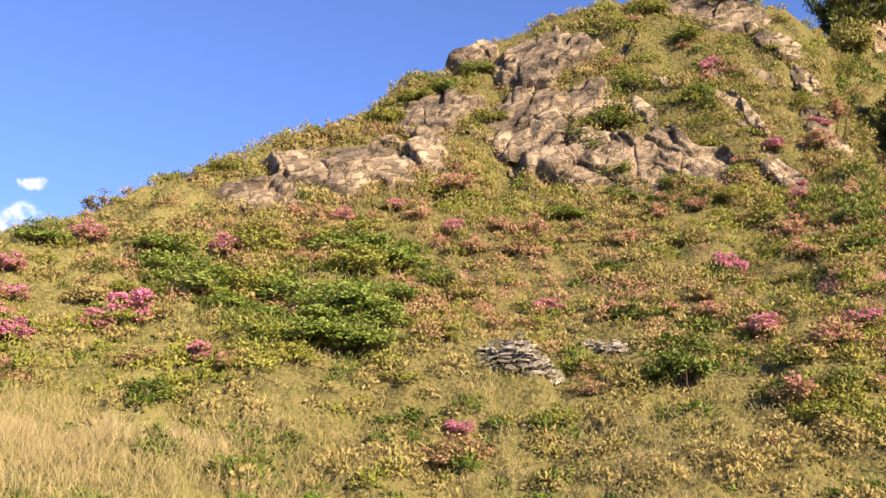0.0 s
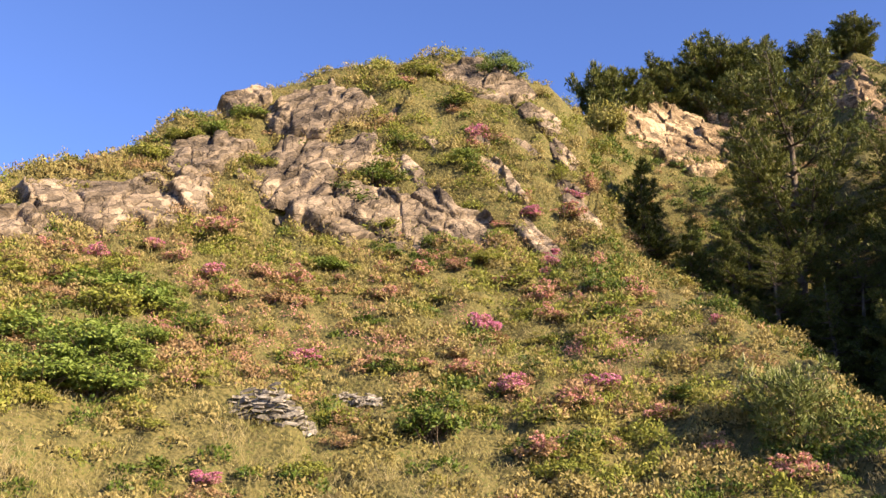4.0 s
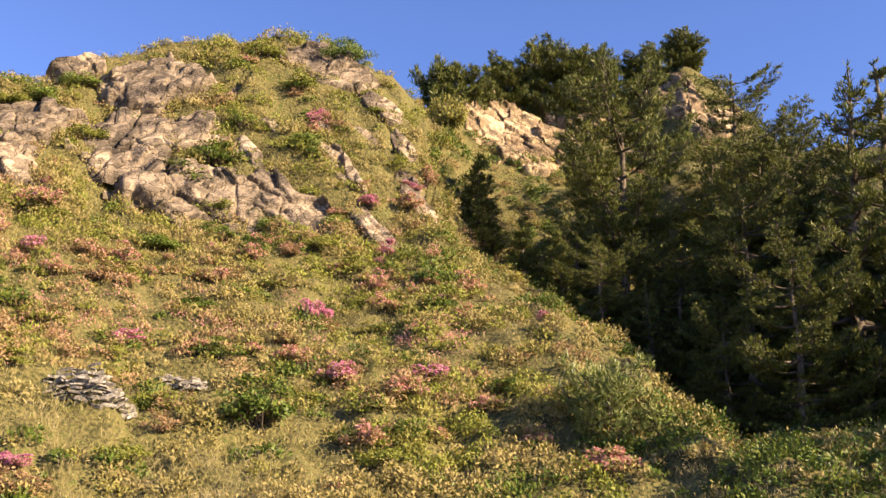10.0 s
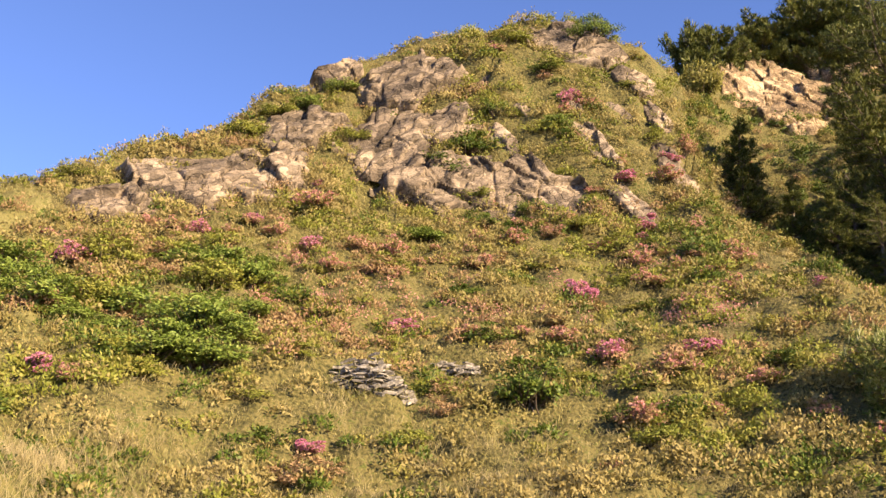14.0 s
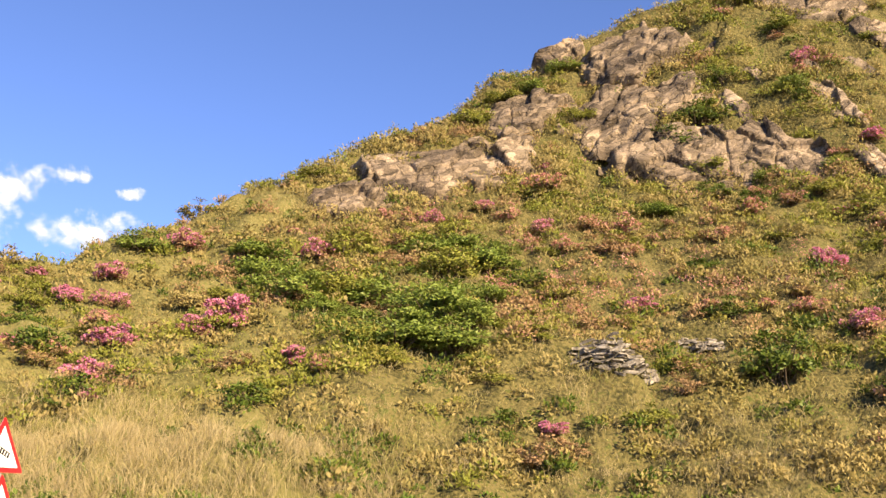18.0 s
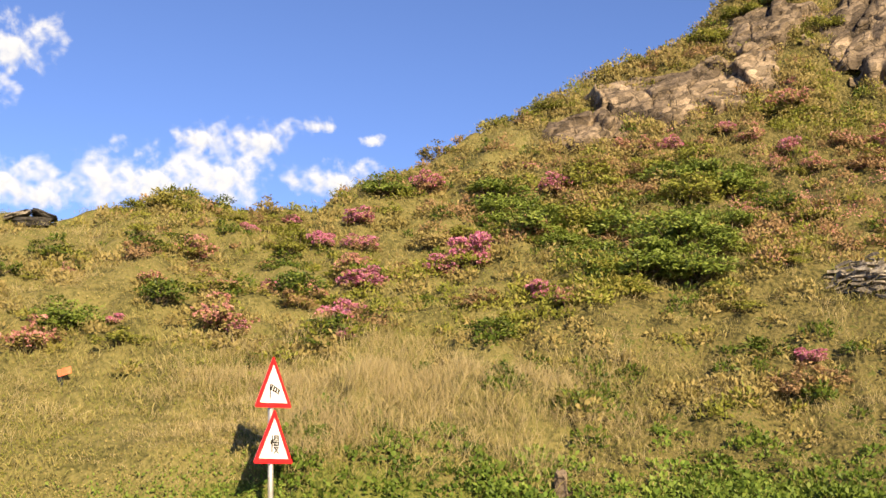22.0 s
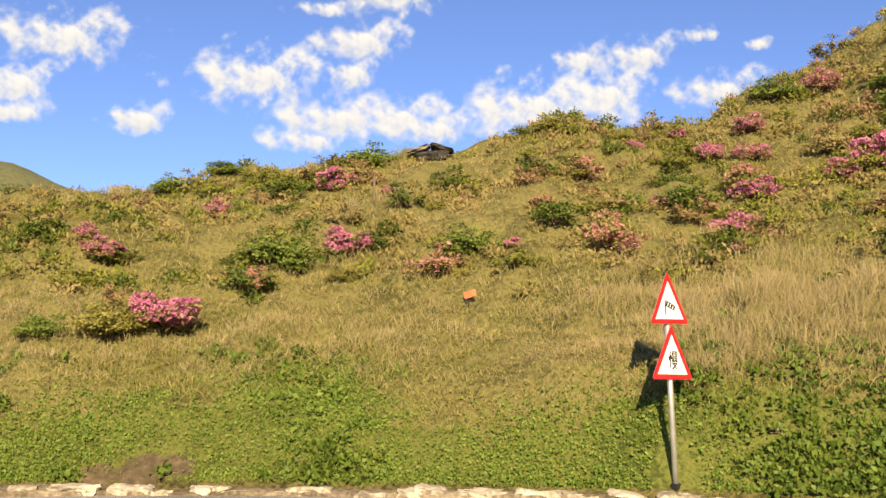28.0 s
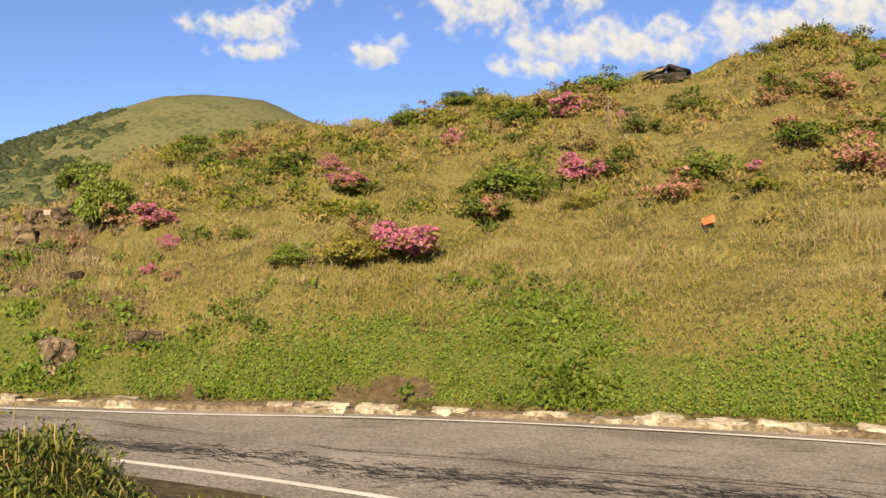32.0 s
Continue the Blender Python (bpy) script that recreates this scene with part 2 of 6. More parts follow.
CREST_B = np.array([-180, -120, -95, -80, -70, -66, -62, -60.5, -56.4, -53, -48, -43, -41, -35, -32.5, -30.8, -27.4, -23.5, -19.6, -16.3, -11, -6, -2.2, 2, 4.3, 7, 8.6, 10, 12.7, 17.4, 21, 24, 25.6, 27, 27.6, 28.5, 32, 35, 39.4, 42.3, 44.5, 47.8, 54, 75, 100, 130, 180.])
CREST_EL = np.array([0, 1.5, 2.5, 2.6, 3.0, 4.4, 6.8, 7.3, 8.4, 9.2, 9.95, 11.35, 11.25, 12.45, 12.05, 12.25, 13.7, 13.15, 12.93, 14.41, 16.58, 18.9, 20.48, 22.17, 23.71, 24.7, 25.59, 25.8, 27.1, 27.85, 27.91, 26.75, 25.9, 24.78, 23.41, 24.1, 24.77, 24.2, 24.6, 25.9, 24.8, 21, 21.2, 18, 14, 6, 0])
CREST_EL = CREST_EL - np.interp(CREST_B, [-72, -66, 4, 26, 29], [0, 0.45, 0.4, 0.15, 0])
CREST_D = np.interp(CREST_B, [-180, -120, -95, -70, -60, -45, -20, -10, 0, 10, 20, 25, 27, 29.5, 34, 45, 58, 100, 130, 180], [125, 85, 52, 30, 29, 28, 27.4, 31, 35, 39, 40, 40.3, 41.5, 49, 53, 54, 50, 62, 92, 125])
LATTICE = np.random.RandomState(5).rand(64, 64)


def vnoise(x, y, size, seed=0):
    """Smooth noise from -1 to 1 with bumps of about that many metres."""
    x, y = np.asarray(x, float) / size + 11.3 * seed + 500, np.asarray(y, float) / size + 7.7 * seed + 500
    i, j = np.floor(x).astype(int), np.floor(y).astype(int)
    u, v = x - i, y - j
    u, v = u * u * (3 - 2 * u), v * v * (3 - 2 * v)
    g = lambda a, b: LATTICE[(i + a) % 64, (j + b) % 64]
    return 2 * (g(0, 0) * (1 - u) * (1 - v) + g(1, 0) * u * (1 - v) + g(0, 1) * (1 - u) * v + g(1, 1) * u * v) - 1


def knots(bearing):
    """Distances and heights of the profile's bends on these bearings."""
    b = np.asarray(bearing, float)
    toe, low, mid, crest = (np.interp(b, BEAR, q) for q in (TOE_D, LOW_D, MID_D, TOE_D))
    crest = np.interp(b, CREST_B, CREST_D)
    rise = lambda d, el: EYE + d * np.tan(np.radians(el))
    zl, zm = rise(low, np.interp(b, BEAR, LOW_EL)), rise(mid, np.interp(b, BEAR, MID_EL))
    zc = rise(crest, np.interp(b, CREST_B, CREST_EL))
    zero = 0 * b
    dist = np.stack([zero, toe - 0.3, toe, low, mid, crest, crest + 3, crest + 15, crest + 70, zero + 450, zero + 3600])
    high = np.stack([zero, zero, zero + 0.17, zl, zm, zc, zc - 0.8, zc - 8, zc * 0.2 - 14, zero - 40, zero - 60])
    return dist, high


# bearing, height over the viewpoint's road, half width, half height, lean of the strata, thickness, block size
OUTCROPS = [
    (12.0, 18.55, 1.95, 1.30, 33, 1.2, 3.4), (11.0, 15.4, 1.8, 1.5, 55, 0.5, 1.5), (14.6, 13.5, 2.4, 1.15, -8, 0.5, 1.3), (19.9, 13.3, 2.1, 0.95, -42, 0.35, 0.9), (14.0, 16.2, 1.2, 0.8, 40, 0.4, 0.9),
    (1.4, 12.7, 3.0, 1.15, 12, 0.50, 1.5), (5.6, 15.7, 1.7, 0.95, 32, 0.40, 1.1), (21.4, 21.2, 2.0, 0.9, -20, 0.6, 1.1), (7.7, 19.1, 0.95, 0.5, 36, 0.8, 0.8), (22.7, 15.3, 1.4, 0.42, -58, 0.3, 0.7),
    (25.0, 19.1, 0.9, 0.55, -40, 0.35, 0.6), (-4.6, 11.0, 0.9, 0.7, 20, 0.45, 0.7), (27.0, 14.6, 1.2, 0.5, -62, 0.3, 0.6), (17.3, 15.6, 1.0, 0.35, -55, 0.3, 0.6), (18.8, 17.0, 0.8, 0.3, -50, 0.3, 0.5),
    (16.2, 18.6, 0.6, 0.3, 40, 0.3, 0.5), (23.9, 17.3, 0.8, 0.3, -50, 0.3, 0.5), (21.2, 17.6, 0.7, 0.25, -50, 0.3, 0.5), (26.2, 17.2, 0.8, 0.35, -55, 0.3, 0.5), (24.6, 12.6, 1.3, 0.4, -55, 0.3, 0.6)]
CLIFFS = [(32.4, 22.4, 2.9, 2.2, -38, 0.75, 0.85), (41.6, 25.6, 2.4, 1.3, -62, 0.8, 0.8), (36.2, 24.6, 1.6, 1.2, -30, 0.8, 0.8), (44.2, 22.9, 1.1, 1.8, -45, 0.8, 0.7)]


def rock_reach(b, z):
    """How far out of the nearest rock a place lies: 1 on its rim."""
    near_ = np.full(np.shape(b), 9.0)
    for bearing, z0, hw, hh, lean, *_ in OUTCROPS + CLIFFS:
        d = 36.0 if bearing < 28 else 51.0
        c, s_ = math.cos(radians(lean)), math.sin(radians(lean))
        u, v = (b - bearing) * math.pi / 180 * d, z - z0
        near_ = np.minimum(near_, np.hypot((c * u + s_ * v) / hw, (-s_ * u + c * v) / hh))
    return near_


def rocky(b, z):
    """1 where rock breaks through the slope, falling to 0 at its rim."""
    return np.clip((1.0 - rock_reach(b, z)) / 0.25, 0, 1)


def lumps(x, y):
    """Cushions of low growth with creases between them."""
    a = vnoise(x, y, 1.5, 31) + 0.3 * vnoise(x, y, 0.5, 32)
    return 0.42 * np.abs(a) + 0.20 * np.abs(vnoise(x, y, 0.62, 33)) - 0.22


def land(x, y):
    """Height of the ground."""
    x, y = np.asarray(x, float), np.asarray(y, float)
    r, b = np.hypot(x, y), np.degrees(np.arctan2(x, y))
    dist, high = knots(b)
    z = np.array(high[-1])
    for n in range(len(dist) - 1):
        f = (r - dist[n]) / (dist[n + 1] - dist[n])
        z = np.where((f >= 0) & (f < 1), high[n] + f * (high[n + 1] - high[n]), z)
    rough = np.clip((r - dist[2]) / 2.5, 0, 1) * np.clip((460 - r) / 200, 0, 1)
    stone = rocky(b, z)
    across = np.radians(b) * 38
    rib = np.abs(vnoise((1.3 * across + z) / 1.64, (across - 1.3 * z) / 6.5, 0.95, 36)) - 0.3     # ribs running down the steep face
    steep = np.clip((z - 10.5) / 2.5, 0, 1) * np.clip((b + 6) / 6, 0, 1) * np.clip((29 - b) / 2, 0, 1) * np.clip((high[5] - z - 0.3) / 2, 0, 1)
    return z - 0.16 * stone + rough * (1 - stone) * (0.30 * vnoise(x, y, 4.2, 1) + 0.10 * vnoise(x, y, 1.7, 2) + lumps(x, y) + 1.1 * steep * rib)


SCARS = [(-11.67, 10.25, 0.4), (-12.1, 9.9, 0.3), (-13.9, 8.4, 0.35), (-11.4, 10.6, 0.22), (-1.58, 15.4, 0.2)]


def scars(x, y):
    """Bare worn earth low on the roadside bank."""
    x, y = np.asarray(x, float), np.asarray(y, float)
    out = np.zeros(np.shape(x))
    for sx, sy, size in SCARS:
        out = np.maximum(out, np.clip(1.6 - np.hypot(x - sx, (y - sy) * 1.3) / size * 1.1 + 0.6 * vnoise(x, y, 0.45, 27), 0, 1))
    return out

# ---- mesh helpers ----
def mesh_np(name, verts, faces, mats, smooth=False, index=None):
    """A mesh from arrays; all faces have the same number of corners."""
    me = bpy.data.meshes.new(name)
    v, f = np.asarray(verts, np.float32), np.asarray(faces, np.int32)
    k = f.shape[1]
    me.vertices.add(len(v))
    me.vertices.foreach_set("co", v.ravel())
    me.loops.add(f.size)
    me.loops.foreach_set("vertex_index", f.ravel())
    me.polygons.add(len(f))
    me.polygons.foreach_set("loop_start", np.arange(0, f.size, k, dtype=np.int32))
    if index is not None:
        me.polygons.foreach_set("material_index", np.asarray(index, np.int32))
    if smooth:
        me.polygons.foreach_set("use_smooth", np.ones(len(f), bool))
    me.update(calc_edges=True)
    for m in mats if isinstance(mats, (list, tuple)) else [mats]:
        me.materials.append(m)
    return me


def part(name, me, parent, label=""):
    ob = new(name, me)
    ob.parent = parent
    return tagged(ob, label) if label else ob


def part_bm(name, bm, mat, parent, label="", smooth=False):
    me = bpy.data.meshes.new(name)
    if smooth:
        for f in bm.faces:
            f.smooth = True
    bm.to_mesh(me)
    bm.free()
    me.materials.append(mat)
    return part(name, me, parent, label)


def unit(v):
    return v / np.maximum(np.linalg.norm(v, axis=-1, keepdims=True), 1e-9)


def blades(base, axis, length, width, rng, bend=0.25, facing=None):
    """Narrow four-cornered leaves: from base along axis, drooping a little at the tip; facing: the way their flat sides look."""
    n = len(base)
    side = unit(np.cross(axis, rng.normal(size=(n, 3)) if facing is None else facing + rng.normal(0, 0.45, (n, 3)))) * (np.asarray(width) / 2).reshape(-1, 1)
    long = axis * np.asarray(length).reshape(-1, 1)
    mid = base + long * 0.5
    tip = base + long + np.c_[0 * base[:, :2], -bend * np.asarray(length) * np.ones(n)]
    verts = np.stack([base, mid + side, tip, mid - side], 1).reshape(-1, 3)
    return verts, np.arange(4 * n).reshape(-1, 4)


def tube(pts, radii, sides=6):
    """A tapering tube along points: vertices and four-cornered faces."""
    pts = np.asarray(pts, float)
    way = unit(np.gradient(pts, axis=0))
    ref = np.where(np.abs(way[:, 2:3]) > 0.9, [[1.0, 0, 0]], [[0, 0, 1.0]])
    a = unit(np.cross(way, ref))
    b = np.cross(way, a)
    ang = np.arange(sides) * 2 * np.pi / sides
    ring = a[:, None] * np.cos(ang)[None, :, None] + b[:, None] * np.sin(ang)[None, :, None]
    verts = (pts[:, None] + ring * np.asarray(radii).reshape(-1, 1, 1)).reshape(-1, 3)
    i, j = np.meshgrid(np.arange(len(pts) - 1), np.arange(sides), indexing="ij")
    i, j = i.ravel(), j.ravel()
    k = (j + 1) % sides
    return verts, np.stack([i * sides + j, i * sides + k, (i + 1) * sides + k, (i + 1) * sides + j], 1)


def joined(pieces):
    verts, faces, n = [], [], 0
    for v, f in pieces:
        verts.append(v)
        faces.append(np.asarray(f) + n)
        n += len(v)
    return np.concatenate(verts), np.concatenate(faces)


def on_land(x, y, lift=0.0):
    return Vector((x, y, float(land(x, y)) + lift))


def polar(bearing, distance):
    b = np.radians(bearing)
    return distance * np.sin(b), distance * np.cos(b)


# ---- ground ----
fan = np.r_[np.arange(-180, -78, 3.0), np.arange(-78, 62, 0.34), np.arange(62, 180, 3.0)]
gd, _ = knots(fan)
counts = (8, 2, 50, 66, 70, 8, 8, 10, 8, 6)
rings = [gd[n] + (gd[n + 1] - gd[n]) * k / c for n, c in enumerate(counts) for k in range(c)] + [gd[-1]]
rr = np.stack(rings)
rr[0] = -0.03
gx, gy = rr * np.sin(np.radians(fan)), rr * np.cos(np.radians(fan))
gv = np.stack([gx, gy, land(gx, gy)], -1)
nr, nb = rr.shape
gi, gj = [q.ravel() for q in np.meshgrid(np.arange(nr - 1), np.arange(nb), indexing="ij")]
gk = (gj + 1) % nb
gf = np.stack([gi * nb + gj, (gi + 1) * nb + gj, (gi + 1) * nb + gk, gi * nb + gk], 1)
mid_b = fan[gj]
bare = (((mid_b < -63.0 + 2.5 * vnoise(gi * 1.0, gj * 1.0, 19, 4)) & (mid_b > -82) & (gi > 10) & (gi < 196) & (gv[gi, gj, 2] > 1.7 + 0.8 * vnoise(gi * 1.0, gj * 1.0, 23, 14))) | (scars(gx[gi, gj], gy[gi, gj]) > 0.5)).astype(int)
low_z = gv[gi, gj, 2] - 0.5 * vnoise(gx[gi, gj], gy[gi, gj], 2.5, 8) - 0.5 * vnoise(gx[gi, gj], gy[gi, gj], 0.5, 18)
bare = np.where((bare == 0) & (low_z < 1.25) & (gi > 9) & (mid_b < 10) & (mid_b > -80), 2, bare)
bare = np.where((bare == 0) & (gi > 9) & (mid_b < -8 + 3 * vnoise(gx[gi, gj], gy[gi, gj], 3, 28)), 3, bare)
ground = new("ground", mesh_np("ground", gv.reshape(-1, 3), gf, [SOIL, BARE, TURF_BED, MEADOW_BED], True, bare))
tagged(ground, "grassy mountain slope rising from a roadside bank", "ground", kind="structure")

# ---- road ----
EDGE = np.array([(-46, -14), (-34, -7), (-25, -0.8), (-18.6, 3.9), (-14.9, 6.6), (-13.1, 7.8), (-11.7, 9.1), (-10.5, 10.0), (-9.15, 10.8), (-7.8, 11.45), (-6.5, 12.0), (-5.0, 12.5), (-2, 13.1), (3, 13.5), (8, 12.6), (12, 10), (15, 5.5), (17.5, 0), (22, -9), (30, -22.)])


def smooth_line(p, step):
    for _ in range(3):
        q = [p[0]]
        for a, b in zip(p[:-1], p[1:]):
            q += [a * 0.75 + b * 0.25, a * 0.25 + b * 0.75]
        p = np.array(q + [p[-1]])
    s = np.r_[0, np.cumsum(np.linalg.norm(np.diff(p, axis=0), axis=1))]
    at = np.arange(0, s[-1], step)
    return np.stack([np.interp(at, s, p[:, 0]), np.interp(at, s, p[:, 1])], 1)


edge = smooth_line(EDGE, 0.25)
edge_way = unit(np.gradient(edge, axis=0))
edge_out = np.stack([-edge_way[:, 1], edge_way[:, 0]], 1)   # towards the slope


def strip(inner, outer, z, a=0, b=None, wobble=0.0, seed=1):
    """A ribbon along the road between two offsets from its far painted line."""
    e, o = edge[a:b], edge_out[a:b]
    w = wobble * vnoise(np.arange(len(e)), 0 * e[:, 0], 5, seed)
    n = 9
    offs = np.linspace(0, 1, n)
    v = []
    for k in range(n):
        d = (inner + (outer - inner) * offs[k] + w)[:, None] if wobble else inner + (outer - inner) * offs[k]
        v.append(np.c_[e + o * d, np.full(len(e), z)])
    v = np.stack(v, 1).reshape(-1, 3)
    i, j = [q.ravel() for q in np.meshgrid(np.arange(len(e) - 1), np.arange(n - 1), indexing="ij")]
    return v, np.stack([i * n + j, (i + 1) * n + j, (i + 1) * n + j + 1, i * n + j + 1], 1)


NEAR = np.array([(-48, -20), (-36, -12), (-26, -4.5), (-18, 1.6), (-13.5, 4.1), (-9.5, 5.4), (-7.0, 5.95), (-4.0, 6.3), (0, 6.6), (4, 6.4), (7, 4.8), (9.5, 1.5), (12, -3), (17, -12), (25, -25.)])
near = smooth_line(NEAR, 0.25)


def between(a, b, z, n=14):
    """A sheet between two lines, each cut into the same number of steps."""
    m = 260
    pick_at = lambda p: np.stack([np.interp(np.linspace(0, 1, m), np.linspace(0, 1, len(p)), p[:, k]) for k in (0, 1)], 1)
    p, q = pick_at(a), pick_at(b)
    v = np.stack([np.c_[p + (q - p) * f, np.full(m, z)] for f in np.linspace(0, 1, n)], 1).reshape(-1, 3)
    i, j = [q.ravel() for q in np.meshgrid(np.arange(m - 1), np.arange(n - 1), indexing="ij")]
    return v, np.stack([i * n + j, (i + 1) * n + j, (i + 1) * n + j + 1, i * n + j + 1], 1)


near_way = unit(np.gradient(near, axis=0))
near_out = np.stack([near_way[:, 1], -near_way[:, 0]], 1)
tagged(new("road", mesh_np("road", *between(near + near_out * 0.55, edge + edge_out * 0.55, 0.015), ASPHALT)), "worn grey asphalt mountain road with tar seams", "road", kind="structure")
tagged(new("road_marking", mesh_np("road_marking", *strip(-0.07, 0.07, 0.021, wobble=0.012), LINE)), "thin white painted edge line", "road marking", kind="structure")
tagged(new("road_marking", mesh_np("road_marking", *between(near - near_out * 0.065, near + near_out * 0.065, 0.021, 4), LINE)), "thin white painted edge line", "road marking", kind="structure")

# Dark earth sheet; its tone also stands in for shadow along the verge.
tagged(new("road_shoulder", mesh_np("road_shoulder", *between(near + near_out * 0.5, near + near_out * 2.4, 0.009, 6), BARE)), "strip of dark earth and grit that also stands in for verge shadow", "road shoulder", kind="structure")

# ---- kerb of rough stones ----
kerb = tagged(new("kerb"), "low kerb of pale rough mortared stones", "kerb", kind="structure")
ke, ko = edge[20:250], edge_out[20:250]
sec = np.array([(0.44, -0.05), (0.45, 0.06), (0.50, 0.10), (0.62, 0.115), (0.74, 0.10), (0.82, 0.06), (0.84, -0.05)])
run_k = np.arange(len(ke))
rows_k = []
for k, (d, h) in enumerate(sec):
    w = 0.035 * vnoise(run_k, 0 * run_k, 2.2, 50 + k) + 0.03 * vnoise(run_k, 0 * run_k, 9, 61)
    hh = h * (1 + 0.45 * vnoise(run_k, 0 * run_k, 3.1, 70 + k // 2) + 0.3 * vnoise(run_k, 0 * run_k, 14, 77))
    rows_k.append(np.c_[ke + ko * (d + w)[:, None], hh])
kv = np.stack(rows_k, 1).reshape(-1, 3)
ki, kj = [q.ravel() for q in np.meshgrid(np.arange(len(ke) - 1), np.arange(len(sec) - 1), indexing="ij")]
m = len(sec)
part("mortar_bed", mesh_np("mortar_bed", kv, np.stack([ki * m + kj, (ki + 1) * m + kj, (ki + 1) * m + kj + 1, ki * m + kj + 1], 1), MORTAR, True), kerb, "rough tan mortar")


def stone_mesh(name, size, seed, mat, cuts=2, rough=0.16):
    bm = bmesh.new()
    bmesh.ops.create_cube(bm, size=1)
    bmesh.ops.subdivide_edges(bm, edges=bm.edges, cuts=cuts, use_grid_fill=True)
    for v in bm.verts:
        p = v.co.copy()
        v.co = p * (1 - 0.28 * max(0, p.length - 0.5)) + rough * noise.noise_vector(p * 2.3 + Vector((seed * 7.1, seed, 0)))
        v.co.x, v.co.y, v.co.z = v.co.x * size[0], v.co.y * size[1], v.co.z * size[2]
    me = bpy.data.meshes.new(name)
    bm.to_mesh(me)
    bm.free()
    me.materials.append(mat)
    return me


KERB_STONES = [stone_mesh("kerb_stone", (0.46, 0.34, 0.3), s, KERB, 3, 0.24) for s in range(8)]
rng = np.random.RandomState(3)
first, last = int(np.argmin(np.hypot(edge[:, 0] + 22, edge[:, 1] - 1.5))), int(np.argmin(np.hypot(edge[:, 0] + 0.5, edge[:, 1] - 13.4)))
run, k = 0.0, first
while k < last:
    size = rng.uniform(0.5, 1.15)
    low = rng.rand() < 0.38
    p, w = edge[k] + edge_out[k] * (0.62 + rng.uniform(-0.04, 0.05)), edge_way[k]
    ob = part("stone", KERB_STONES[rng.randint(8)], kerb)
    ob.matrix_basis = Matrix.Translation((*p, -0.03 if low else 0.035 + rng.uniform(-0.02, 0.02))) @ pose(0, 0, 0, rng.uniform(-8, 8), rng.uniform(-6, 6), math.degrees(math.atan2(w[1], w[0])) + rng.uniform(-6, 6)) @ Matrix.Diagonal((size, rng.uniform(0.8, 1.1), rng.uniform(0.45, 0.75), 1))
    run += 0.46 * size * 0.97
    k = first + int(run / 0.25)


# ---- rock ----
def profile_distance(bearing, z):
    """How far off the slope reaches height z on these bearings."""
    dist, high = knots(bearing)
    out = np.array(dist[5])
    for n in (4, 3, 2):
        f = (z - high[n]) / np.maximum(high[n + 1] - high[n], 1e-3)
        out = np.where(z < high[n + 1], dist[n] + np.clip(f, 0, 1) * (dist[n + 1] - dist[n]), out)
    return out


